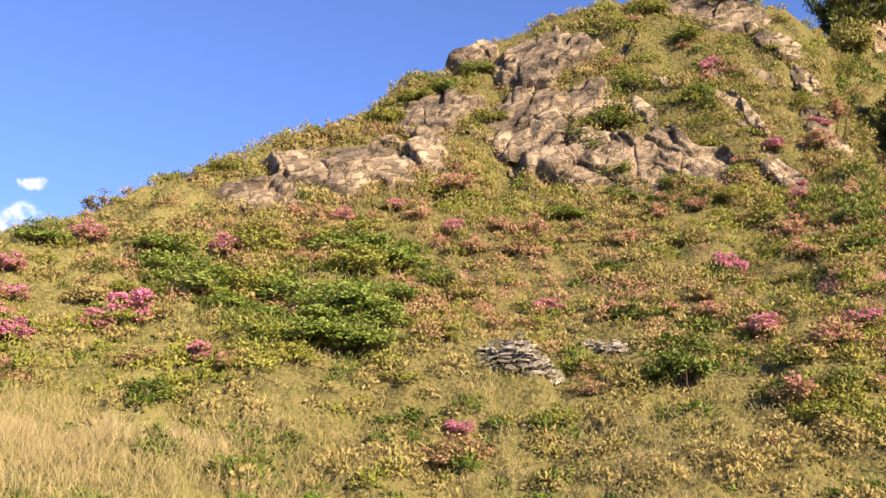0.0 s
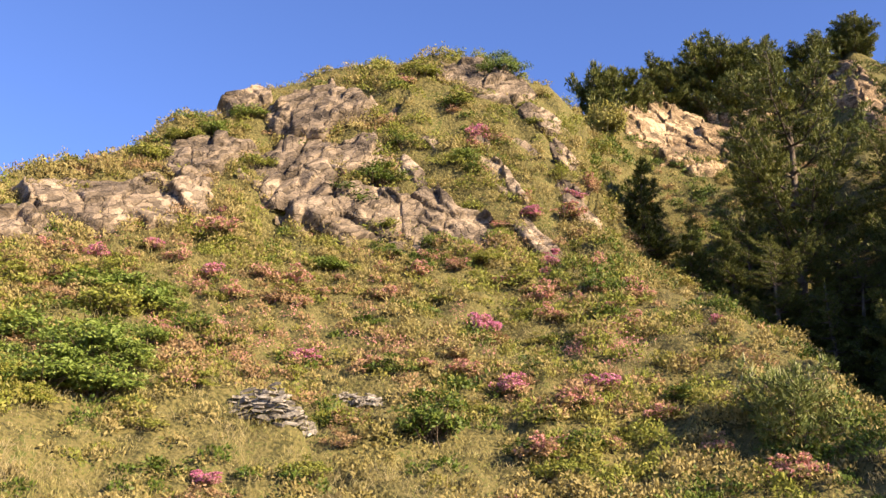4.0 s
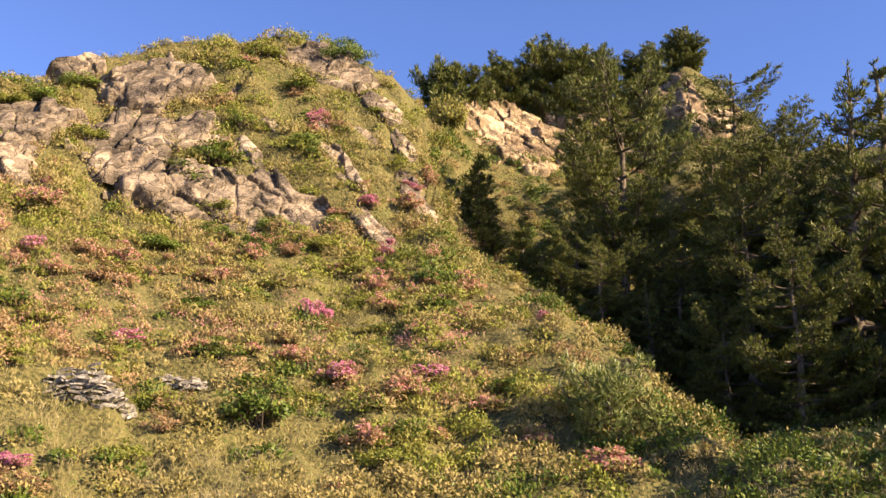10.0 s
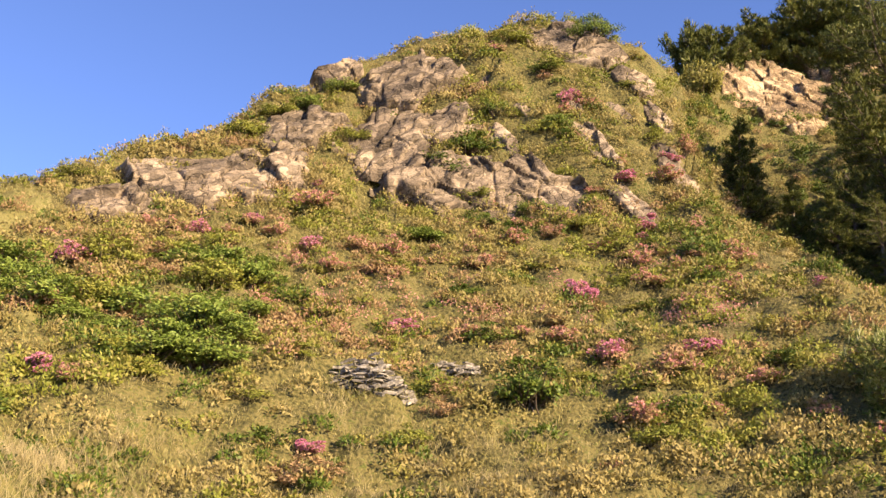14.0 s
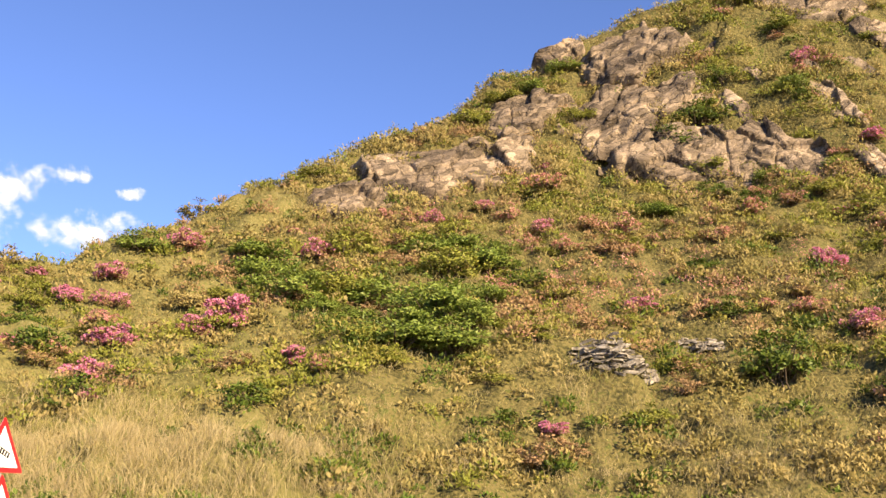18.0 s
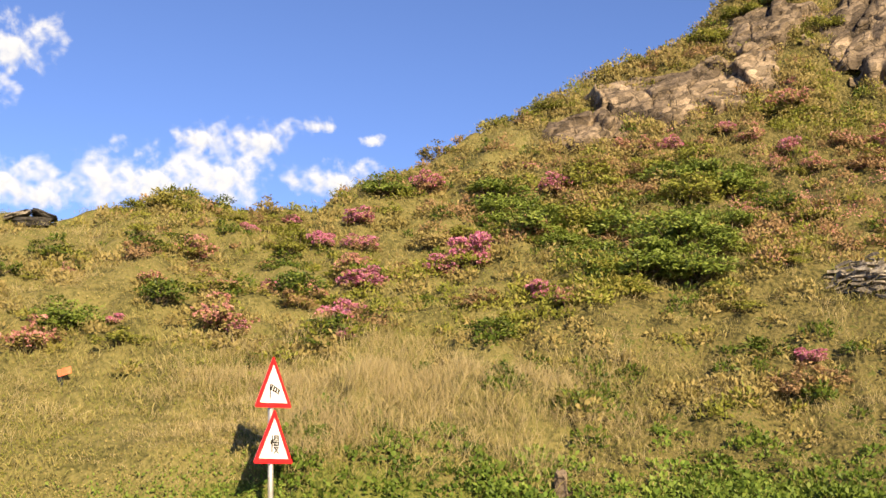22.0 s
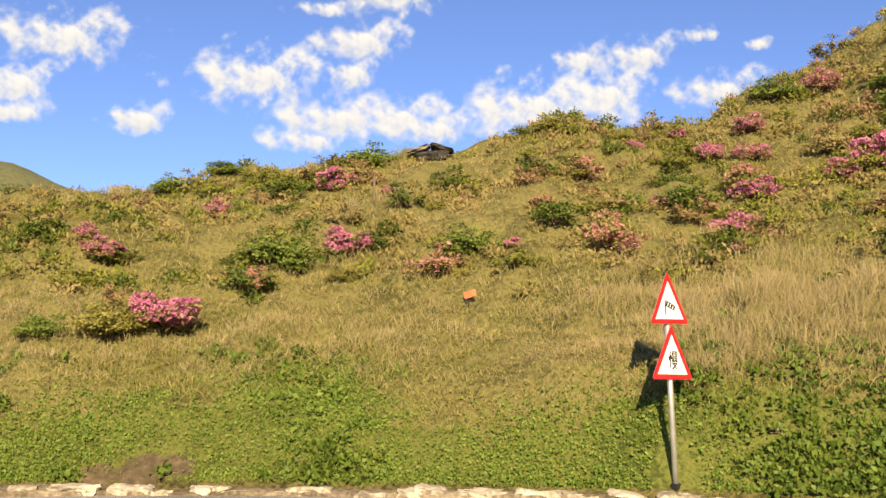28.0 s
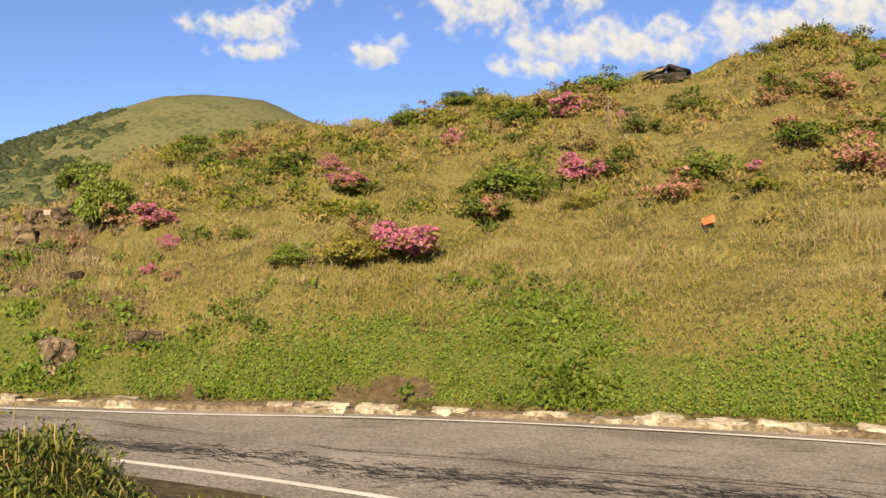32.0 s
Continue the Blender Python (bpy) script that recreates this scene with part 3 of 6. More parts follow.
def outcrop(spec, seed, mat, label, step=0.055):
    bearing, z0, hw, hh, lean, thick, block = spec
    r = np.random.RandomState(seed)
    half = max(hw, hh)
    u = np.arange(-half * 1.2, half * 1.2 + step, step)
    v = np.arange(-half * 1.1, half * 1.1 + step, step)
    U, V = np.meshgrid(u, v, indexing="ij")
    d0 = float(profile_distance(np.array([bearing]), np.array([z0]))[0])
    B = bearing + np.degrees(U / d0)
    top = knots(B)[1][5] + 0.25
    rim = top - z0 + 0.15 * vnoise(U, V, 0.6, seed + 9)
    above = V > rim + step
    V = np.minimum(V, rim)
    D = profile_distance(B, z0 + V)
    # fractured blocks: each cell is a tilted facet
    c, s = math.cos(radians(lean)), math.sin(radians(lean))
    WU, WV = U, V
    P, Q = (c * WU + s * WV) / 1.35, -s * WU + c * WV
    n = int(5 * hw * hh / block ** 2) + 6
    cells = np.stack([r.uniform(P.min(), P.max(), n), r.uniform(Q.min(), Q.max(), n)], 1)
    off, tilt = r.uniform(0, 1, n) ** 1.3, r.normal(0, 0.55 / max(1, 1.6 * block), (n, 2))
    best, second, who = np.full(U.shape, 9e9), np.full(U.shape, 9e9), np.zeros(U.shape, int)
    for k in range(n):
        q = np.hypot(P - cells[k, 0], Q - cells[k, 1])
        second = np.minimum(second, np.maximum(q, best))
        who = np.where(q < best, k, who)
        best = np.minimum(best, q)
    # smaller joints inside the blocks
    m = int(3.5 * n * max(1, block / 0.8))
    fine = np.stack([r.uniform(P.min(), P.max(), m), r.uniform(Q.min(), Q.max(), m)], 1)
    near1, near2, cell2 = np.full(U.shape, 9e9), np.full(U.shape, 9e9), np.zeros(U.shape, int)
    for k in range(m):
        q = np.hypot(P - fine[k, 0], (Q - fine[k, 1]) * 1.3)
        near2 = np.minimum(near2, np.maximum(q, near1))
        cell2 = np.where(q < near1, k, cell2)
        near1 = np.minimum(near1, q)
    step2, tilt2 = r.uniform(0, 1, m), r.normal(0, 0.30, (m, 2))
    wavy = Q + 0.10 * vnoise(P, Q, 0.9, seed + 6)
    saw = lambda q, size: 1 - (q / size - np.floor(q / size))
    ledges = 0.07 * saw(wavy + 0.3 * off[who] + 0.15 * step2[cell2], 0.45 + 0.15 * block) * np.clip(0.5 + 1.2 * vnoise(P * 0.6, Q, 0.8, seed + 7), 0, 1.2)
    small = 0.15 * min(block, 0.8) * step2[cell2] + 0.8 * (tilt2[cell2, 0] * (P - fine[cell2, 0]) + tilt2[cell2, 1] * (Q - fine[cell2, 1])) - 0.06 * np.clip(1 - (near2 - near1) / 0.05, 0, 1) + ledges
    facet = off[who] * 0.30 + 0.6 * (tilt[who, 0] * (P - cells[who, 0]) + tilt[who, 1] * (Q - cells[who, 1]))
    facet, small = np.clip(facet, -0.2, 0.4) * min(1, hh + 0.2), np.clip(small, -0.12, 0.2) * min(1, hh + 0.2)
    crack = np.clip(1 - (second - best) / (0.05 * block + 0.02), 0, 1)
    along, up = c * U + s * V, -s * U + c * V
    ragged = (np.abs(along / hw) ** 3 + np.abs(up / hh) ** 3) ** (1 / 3) + 0.22 * vnoise(U, V, 0.9, seed) + 0.12 * vnoise(U, V, 0.35, seed + 3)
    body = np.clip((1.05 - ragged) / 0.16, -0.6, 1)
    out = 0.45 * thick * body + facet * np.clip(body + 0.3, 0, 1) + (small - (0.34 if bearing > 28 else 0.15) * min(block, 0.9) * crack) * np.clip(body + 0.3, 0, 1) - 0.02
    x, y = polar(B, D - out * 0.85)
    z = z0 + V + out * 0.4
    verts = np.stack([x, y, z], -1).reshape(-1, 3)
    a, b = U.shape
    i, j = [q.ravel() for q in np.meshgrid(np.arange(a - 1), np.arange(b - 1), indexing="ij")]
    faces = np.stack([i * b + j, (i + 1) * b + j, (i + 1) * b + j + 1, i * b + j + 1], 1)
    keep, cell = ((body > -0.55) & ~above)[:-1, :-1].ravel(), who[:-1, :-1].ravel()
    rock = tagged(new("rock_outcrop"), label, "rock", "rocks on the slope")
    grid = np.where(keep, cell, -1).reshape(a - 1, b - 1)
    mark = np.arange(grid.size).reshape(grid.shape)
    while True:      # the lowest number spreads through each connected piece
        was = mark.copy()
        for s0, s1 in ((np.s_[1:, :], np.s_[:-1, :]), (np.s_[:, 1:], np.s_[:, :-1])):
            same = grid[s0] == grid[s1]
            low = np.minimum(mark[s0], mark[s1])
            mark[s0] = np.where(same, np.minimum(mark[s0], low), mark[s0])
            mark[s1] = np.where(same, np.minimum(mark[s1], low), mark[s1])
        if (mark == was).all():
            break
    mark = np.where(grid.ravel() >= 0, mark.ravel(), -1)
    for k in np.unique(mark):
        f = faces[mark == k]
        if k >= 0 and len(f) > 2:
            use, f = np.unique(f, return_inverse=True)
            part("block", mesh_np("block", verts[use], f.reshape(-1, 4), mat), rock)
    return rock


for k, spec in enumerate(OUTCROPS):
    outcrop(spec, 20 + k, ROCK, "fractured grey-brown schist outcrop breaking through the slope")
for k, spec in enumerate(CLIFFS):
    outcrop(spec, 60 + k, CLIFF, "blocky sunlit tan cliff among pine trees", 0.075)


def on_rock(b, z):
    return rock_reach(b, z) < 0.74 + 0.2 * vnoise(b * 0.63, z, 0.8, 51)


# ---- loose ground cover ----
def scatter(n, seed, lo=0.0, hi=1.0, b0=-77, b1=58):
    """Places on the slope between its toe and its crest."""
    r = np.random.RandomState(seed)
    b = r.uniform(b0, b1, n)
    d, _ = knots(b)
    f = lo + (hi - lo) * r.uniform(0, 1, n) ** 1.35
    dist = d[2] + f * (d[5] + 1.6 - d[2])
    x, y = polar(b, dist)
    z = land(x, y)
    ok = ~on_rock(b, z)
    return r, x[ok], y[ok], z[ok], b[ok]


def tufts(name, label, mat, where, per, height, width, spread, lean, lift=0.0, bend=0.25):
    r, x, y, z, tall = where
    n = len(x)
    base = np.repeat(np.stack([x, y, z - 0.04 + lift], 1), per, 0)
    base[:, :2] += r.normal(0, spread, (n * per, 2))
    axis = unit(np.stack([r.normal(0, lean, n * per), r.normal(0, lean, n * per), np.ones(n * per)], 1))
    long = np.repeat(height * tall, per) * r.uniform(0.55, 1.15, n * per)
    me = mesh_np(name, *blades(base, axis, long, width * r.uniform(0.7, 1.3, n * per), r, bend), mat)
    return tagged(new(name, me), label, "grass", kind="stuff")


def clumps(name, label, mat, where, per, radius, leaf, flat=0.75, category="undergrowth"):
    """Low cushions of small leaves."""
    r, x, y, z, big = where
    n = len(x)
    out = unit(r.normal(size=(n * per, 3)))
    out[:, 2] = np.abs(out[:, 2]) * 0.9 + 0.05
    rad = np.repeat(radius * big, per) * r.uniform(0.55, 1.08, n * per)
    base = np.repeat(np.stack([x, y, z], 1), per, 0) + out * rad[:, None] * [1, 1, flat]
    axis = unit(out + r.normal(0, 0.7, (n * per, 3)) + [0, 0, 0.35])
    leaves = blades(base, axis, leaf * r.uniform(0.6, 1.4, n * per), leaf * 0.55 * r.uniform(0.7, 1.3, n * per), r, 0.1)
    return tagged(new(name, mesh_np(name, *leaves, mat)), label, category, kind="stuff")


def pick(sample, rule, size):
    r, x, y, z, b = sample
    keep = r.rand(len(x)) < rule(x, y, z, b)
    return r, x[keep], y[keep], z[keep], (size(x, y, z, b)[keep] if callable(size) else np.full(keep.sum(), size))


def meadow(x, y, z, b):       # above the mown bank, not on the bare earth at the far end, not in the gully
    return np.clip((z - 1.1 - 0.5 * vnoise(x, y, 2.5, 8)) / 0.5, 0, 1) * np.clip((b + 63.5 + 2 * vnoise(x, y, 3, 9)) / 2, np.interp(z, [1.8, 2.6], [0.9, 0.45]), 1)


def strawy(x, y, z, b):
    band = np.exp(-((z - 2.4 - 0.25 * vnoise(x, y, 3, 12)) / 0.75) ** 2)
    spots = np.clip(vnoise(x, y, 3.4, 13) * 1.3 + vnoise(x, y, 1.2, 14) * 0.5 - 0.1, 0, 1)
    return meadow(x, y, z, b) * np.clip(band * np.interp(b, [-14, -6, 14, 20], [0.9, 0.45, 0.45, 0.9]) * np.clip(0.65 + 0.8 * vnoise(x, y, 2.6, 41), 0.1, 1) + spots * np.interp(b, [-30, -18, -3, 4], [0.6, 0.95, 0.9, 0.45]), 0, 1)


swell = lambda x, y, z, b: np.clip(0.8 + 0.5 * vnoise(x, y, 2.2, 15) + 0.35 * vnoise(x, y, 0.8, 21), 0.3, 1.7)
patchy = lambda seed, size, base, gain: lambda x, y, z, b: meadow(x, y, z, b) * np.interp(z, [8, 11], [1.0, 0.5]) * np.clip(base + gain * vnoise(x, y, size, seed) + 0.4 * vnoise(x, y, 1.0, seed + 1), 0, 1)
def thinned(rule):
    """The open grassy slope by the road carries less scrub than the rocky one."""
    return lambda x, y, z, b: rule(x, y, z, b) * np.interp(b, [-30, -5], [0.75, 1.0])


def sprigs(name, label, mat, spots, leaf, per=3, category="undergrowth", upright=0.8):
    """Small leaves growing all over the cushions, larger ones farther off where the growth is coarser."""
    r, x, y, z, big = spots
    n = len(x) * per
    base = np.repeat(np.stack([x, y, z], 1), per, 0) + r.normal(0, 0.05, (n, 3)) * [1, 1, 0.6]
    out = np.repeat(-np.stack([x, y], 1) / np.hypot(x, y)[:, None], per, 0)
    axis = unit(r.normal(0, 0.75, (n, 3)) + np.c_[out * 0.5, np.full(n, upright)])
    look_out = np.c_[out * 0.8, np.full(n, 0.7)]
    size = leaf * np.repeat(big * np.clip(np.hypot(x, y) / 24, 0.8, 1.25) * np.interp(np.degrees(np.arctan2(x, y)), [-25, -5], [0.8, 1.0]), per) * r.uniform(0.6, 1.4, n)
    return tagged(new(name, mesh_np(name, *blades(base, axis, size, size * r.uniform(0.4, 0.7, n), r, 0.15, look_out), mat)), label, category, kind="stuff")


def bushes(name, label, mat, spots, leaf, flat=0.8, per=155, category="undergrowth", broad=0.37):
    """Rounded uneven cushions of small leaves with shaded hollows between them."""
    r, x, y, z, big = spots
    free = np.min([np.hypot(x - a, y - b) / c for a, b, c in ((3.97, 21.6, 1.25), (6.15, 23.0, 0.8), (-9.54, 15.65, 0.6), (-15.08, 22.62, 1.0), (-5.14, 13.5, 0.45))], 0) > 1
    x, y, z, big = x[free], y[free], z[free], big[free]
    count = np.clip(per * (big / 0.42) ** 1.6, 24, 420).astype(int)
    which = np.repeat(np.arange(len(x)), count)
    n = len(which)
    out = unit(r.normal(size=(n, 3)))
    out[:, 2] = np.abs(out[:, 2]) * 1.1 - 0.12
    knobs = 0.72 + 0.45 * vnoise(out[:, 0] * 2.1 + which * 3.7, out[:, 1] * 2.1 + out[:, 2] * 2.3 + which * 1.3, 0.9, 52)
    base = np.stack([x, y, z], 1)[which] + out * (big[which] * knobs * r.uniform(0.72, 1.06, n))[:, None] * [1, 1, flat]
    axis = unit(0.8 * np.cross(out, r.normal(size=(n, 3))) + 0.4 * out + [0, 0, 0.6])
    size = (0.046 + 0.57 * leaf) * 1.15 * r.uniform(0.65, 1.4, n)
    return tagged(new(name, mesh_np(name, *blades(base, axis, size, size * broad * r.uniform(0.75, 1.25, n), r, 0.12, out + [0, 0, 0.25]), mat)), label, category, kind="stuff")


def bushy(seed, patch, base, gain, lo=0.0):
    """Where cushions of one kind stand: in patches, thinning out on the open grass by the road."""
    # Past bearing 36 dark cushions stay and pale ones thin, deepening gully shade.
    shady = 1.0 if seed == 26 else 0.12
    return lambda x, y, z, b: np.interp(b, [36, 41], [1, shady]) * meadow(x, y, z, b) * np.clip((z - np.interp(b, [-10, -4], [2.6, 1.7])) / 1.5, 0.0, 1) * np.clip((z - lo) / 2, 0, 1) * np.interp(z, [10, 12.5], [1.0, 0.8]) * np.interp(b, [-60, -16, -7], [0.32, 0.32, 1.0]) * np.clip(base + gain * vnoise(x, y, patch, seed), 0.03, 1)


lush = lambda x, y, z, b: np.clip(0.42 + 0.18 * vnoise(x, y, 2.0, 53) + 0.18 * vnoise(x, y, 0.3, 54), 0.18, 0.8) * np.interp(b, [-20, -8], [0.75, 1.0])
upright = lambda x, y, z, b: swell(x, y, z, b) * np.where((z < 3.6) & (b < 24), np.interp(b, [-24, -19], [1.2, 1.55]), 1.0)
tufts("dry_grass", "tall dry straw-coloured grass on the slope", STRAW, pick(scatter(18500, 1, 0.03), strawy, upright), 24, 0.36, 0.0065, 0.15, 0.4, bend=0.22)
tufts("olive_grass", "dense olive and yellowing grass on the slope", OLIVE, pick(scatter(8000, 2, 0.03), lambda x, y, z, b: meadow(x, y, z, b) * np.interp(z, [9, 12], [0.95, 0.5]) * np.interp(b, [36, 41], [1, 0.35]), swell), 18, 0.28, 0.012, 0.18, 0.5)
tufts("green_grass", "soft greenish grass among the dry grass", GREEN_GRASS, pick(scatter(9000, 51, 0.03, 0.95, -77, 40), lambda x, y, z, b: meadow(x, y, z, b) * np.interp(z, [9, 12], [1, 0.4]) * np.clip(0.5 + 1.0 * vnoise(x, y, 2.4, 67), 0.05, 1), swell), 18, 0.27, 0.010, 0.2, 0.5)
tufts("upper_grass", "long shaggy yellowish grass hanging down the steep face", OLIVE, pick(scatter(15000, 10, 0.45, 1.0, -25, 33), lambda x, y, z, b: np.clip((z - 8) / 3, 0, 1) * np.clip(0.65 + 0.9 * vnoise(x, y, 0.9, 55), 0.1, 1), swell), 15, 0.42, 0.016, 0.16, 0.6, bend=0.6)
bushes("brown_scrub", "olive-brown scrub cushions crowding the slope", SCRUB, pick(scatter(5600, 3, 0.06), bushy(16, 2.6, 0.62, 0.8), lush), 0.078)
bushes("rusty_scrub", "reddish-brown scrub cushions with young leaves", RUST, pick(scatter(3000, 4, 0.2), bushy(17, 3.4, 0.22, 1.1, 4.5), lush), 0.075)
bushes("green_scrub", "olive-green scrub cushions crowding the slope", LEAF_OLIVE, pick(scatter(4700, 5, 0.06), bushy(18, 2.2, 0.42, 1.1), lush), 0.078)
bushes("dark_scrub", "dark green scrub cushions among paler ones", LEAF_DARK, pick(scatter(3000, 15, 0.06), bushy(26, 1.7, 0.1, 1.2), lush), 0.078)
bushes("yellow_scrub", "yellowish scrub cushions among grass", LEAF_YELLOW, pick(scatter(3800, 9, 0.06), bushy(22, 1.9, 0.12, 0.9, 2.5), lush), 0.075)
bushes("fading_azalea_scrub", "low scrub flushed with faded rose blossom", ROSE, pick(scatter(1500, 29, 0.3, 1.0, -12, 30), lambda x, y, z, b: 0.8 * bushy(37, 2.6, 0.05, 1.3, 5.5)(x, y, z, b) * np.interp(z, [11, 13, 16, 17], [1, 0.35, 0.35, 0]), lambda *q: 0.9 * lush(*q)), 0.0, per=55, broad=0.5)
on_face = lambda seed, base: lambda x, y, z, b: np.clip((z - 11) / 2, 0, 1) * np.clip(base + 0.9 * vnoise(x, y, 1.3, seed), 0.05, 1)
small = lambda *q: 0.85 * lush(*q)
bushes("face_scrub", "olive scrub tufts clinging to the steep face", LEAF_OLIVE, pick(scatter(1900, 63, 0.42, 1.0, -8, 29), on_face(71, 0.5), small), 0.075, 1.0, 110)
bushes("face_heath", "yellow-brown heath tufts clinging to the steep face", SCRUB, pick(scatter(2600, 64, 0.42, 1.0, -8, 29), on_face(72, 0.6), small), 0.085, 1.0, 110)
sprigs("low_scrub", "low olive-brown scrub leaves among grass", SCRUB, pick(scatter(90000, 43, 0.06), lambda x, y, z, b: thinned(patchy(16, 2.2, 0.55, 0.9))(x, y, z, b) * np.interp(b, [-12, -4], [1, 0.1]), 1.0), 0.056)
sprigs("low_green_scrub", "low green scrub leaves among grass", LEAF_OLIVE, pick(scatter(95000, 45, 0.06), lambda x, y, z, b: patchy(18, 2.2, 0.3, 1.3)(x, y, z, b) * np.interp(b, [-12, -4], [1, 0.1]), 1.0), 0.058)
# Dark leaf colour here partly stands in for shadow on the gully edge.
bushes("gully_scrub", "scrub and brambles in dark leaf colour that deepens shade along the gully edge", LEAF_DARK, pick(scatter(800, 48, 0.3, 1.0, 27.5, 41), lambda x, y, z, b: np.clip((z - 8.5) / 2, 0, 1) * np.clip(0.62 + 0.8 * vnoise(x, y, 2.2, 62), 0, 1), lush), 0.09)
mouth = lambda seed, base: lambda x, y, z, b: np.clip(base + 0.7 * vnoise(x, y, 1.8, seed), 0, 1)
# Dark green growth; its colour also carries some of the mouth's shade.
bushes("gully_mouth_scrub", "dark green scrub at the gully mouth, its colour also deepening the shade", LEAF_DARK, pick(scatter(460, 50, 0.0, 0.5, 37, 57), mouth(65, 0.55), lush), 0.085, 0.9)
bushes("gully_mouth_heath", "olive heath among dark scrub at the gully mouth", SCRUB, pick(scatter(340, 52, 0.0, 0.45, 37, 57), mouth(66, 0.4), lush), 0.08, 0.9)
bushes("gully_bracken", "brown and olive bracken below the cliff", SCRUB, pick(scatter(420, 49, 0.4, 1.0, 28.5, 40), lambda x, y, z, b: np.clip((z - 10) / 2, 0, 1) * 0.55, lush), 0.085)
# the roadside bank
on_bank = lambda x, y, z, b: (1 - np.clip((z - 1.3 - 0.6 * vnoise(x, y, 2.5, 8)) / 0.6, 0, 1)) * (1 - scars(x, y)) * np.clip((np.hypot(x + 5.143, y - 13.504) - 0.28) / 0.2, 0, 1) * np.clip((b + 64 + 2 * vnoise(x, y, 3, 9)) / 2, 0.6, 1)
tufts("bank_grass", "short green grass on the roadside bank", TURF, pick(scatter(15000, 6, 0.0, 0.3, -77, 10), lambda x, y, z, b: on_bank(x, y, z, b) * 0.9, lambda x, y, z, b: np.clip(0.8 + 0.7 * vnoise(x, y, 1.6, 44), 0.3, 1.6)), 14, 0.12, 0.008, 0.10, 0.6)
sprigs("bank_herbs", "low bright green herbs on the roadside bank", HERB, pick(scatter(80000, 7, 0.0, 0.3, -77, 12), lambda x, y, z, b: on_bank(x, y, z, b) * np.clip(np.interp(b, [-21, -18], [0.2, 0.35]) + 1.5 * vnoise(x, y, 1.5, 19), 0.03, 1), 1.0), 0.08)
lower = lambda x, y, z, b: np.clip(0.22 + 0.10 * vnoise(x, y, 0.8, 57) + 0.08 * vnoise(x, y, 0.3, 58), 0.1, 0.42)
bushes("bank_creeper", "deep green leafy creeper heaped on the roadside bank", CREEPER, pick(scatter(3200, 46, 0.0, 0.3, -77, 30), lambda x, y, z, b: on_bank(x, y, z - 0.4, b) * np.clip(np.interp(b, [-24, -19, 0], [0.05, 0.55, 0.8]) + 0.9 * vnoise(x, y, 1.7, 59), 0.0, 1), lower), 0.06, 0.7, 120, broad=0.5)
bushes("bank_weeds", "bright leafy weeds in clumps on the roadside bank", HERB, pick(scatter(2400, 47, 0.0, 0.3, -77, 30), lambda x, y, z, b: on_bank(x, y, z - 0.3, b) * np.clip(-0.05 + 1.1 * vnoise(x, y, 2.1, 60), 0.0, 1), lower), 0.07, 0.6, 90, broad=0.5)
# ---- shrubs ----
def shrub_meshes(seed, mats, leaves=1500, blooms=0, leaf=0.085, tall=0.75, pads=30, ragged=0.3):
    """Meshes of a shrub one metre across: stems, foliage in uneven pads, and blossom on top."""
    r = np.random.RandomState(seed)
    way = unit(r.normal(size=(pads, 3)) * [1, 1, 0.8])
    way[:, 2] = np.abs(way[:, 2])
    tips = way * [0.40, 0.40, 0.62 * tall] * r.uniform(1 - 2.2 * ragged, 1 + ragged, (pads, 1)) + [0, 0, 0.18 * tall]
    stems = []
    for p in tips:
        q = np.array([r.normal(0, 0.05), r.normal(0, 0.05), -0.08])
        line = np.stack([q + (p - q) * t + r.normal(0, 0.015, 3) for t in np.linspace(0, 1, 4)])
        stems.append(tube(line, [0.014, 0.011, 0.008, 0.004], 4))
    which = r.randint(pads, size=leaves)
    spot = tips[which] + unit(r.normal(size=(leaves, 3))) * [0.15, 0.15, 0.085] * r.uniform(0.3, 1.1, (leaves, 1))
    out_way = unit(spot - [0, 0, 0.05])
    axis = unit(np.cross(out_way, r.normal(size=(leaves, 3))) + 0.6 * out_way + [0, 0, 0.2])
    out = [("wood", mesh_np("wood", *joined(stems), mats[0])),
           ("foliage", mesh_np("foliage", *blades(spot, axis, leaf * r.uniform(0.7, 1.3, leaves), leaf * 0.5 * r.uniform(0.8, 1.2, leaves), r, 0.1, out_way + [0, 0, 0.3]), mats[1]))]
    if blooms:
        top = tips[:, 2] > np.quantile(tips[:, 2], 0.15)
        which = r.choice(np.where(top)[0], size=blooms)
        spot = tips[which] + unit(r.normal(size=(blooms, 3)) + [0, -0.4, 0.6]) * [0.15, 0.15, 0.10]
        petals = np.repeat(spot, 4, 0)
        axis = unit(r.normal(size=(len(petals), 3)) + [0, -0.2, 0.5])
        out.append(("blossom", mesh_np("blossom", *blades(petals, axis, r.uniform(0.04, 0.066, len(petals)), r.uniform(0.03, 0.05, len(petals)), r, 0.05), mats[2])))
    return out


def shrub(name, meshes, label, category, group):
    ob = tagged(new(name), label, category, group)
    for n, me in meshes:
        part(n, me, ob)
    return ob


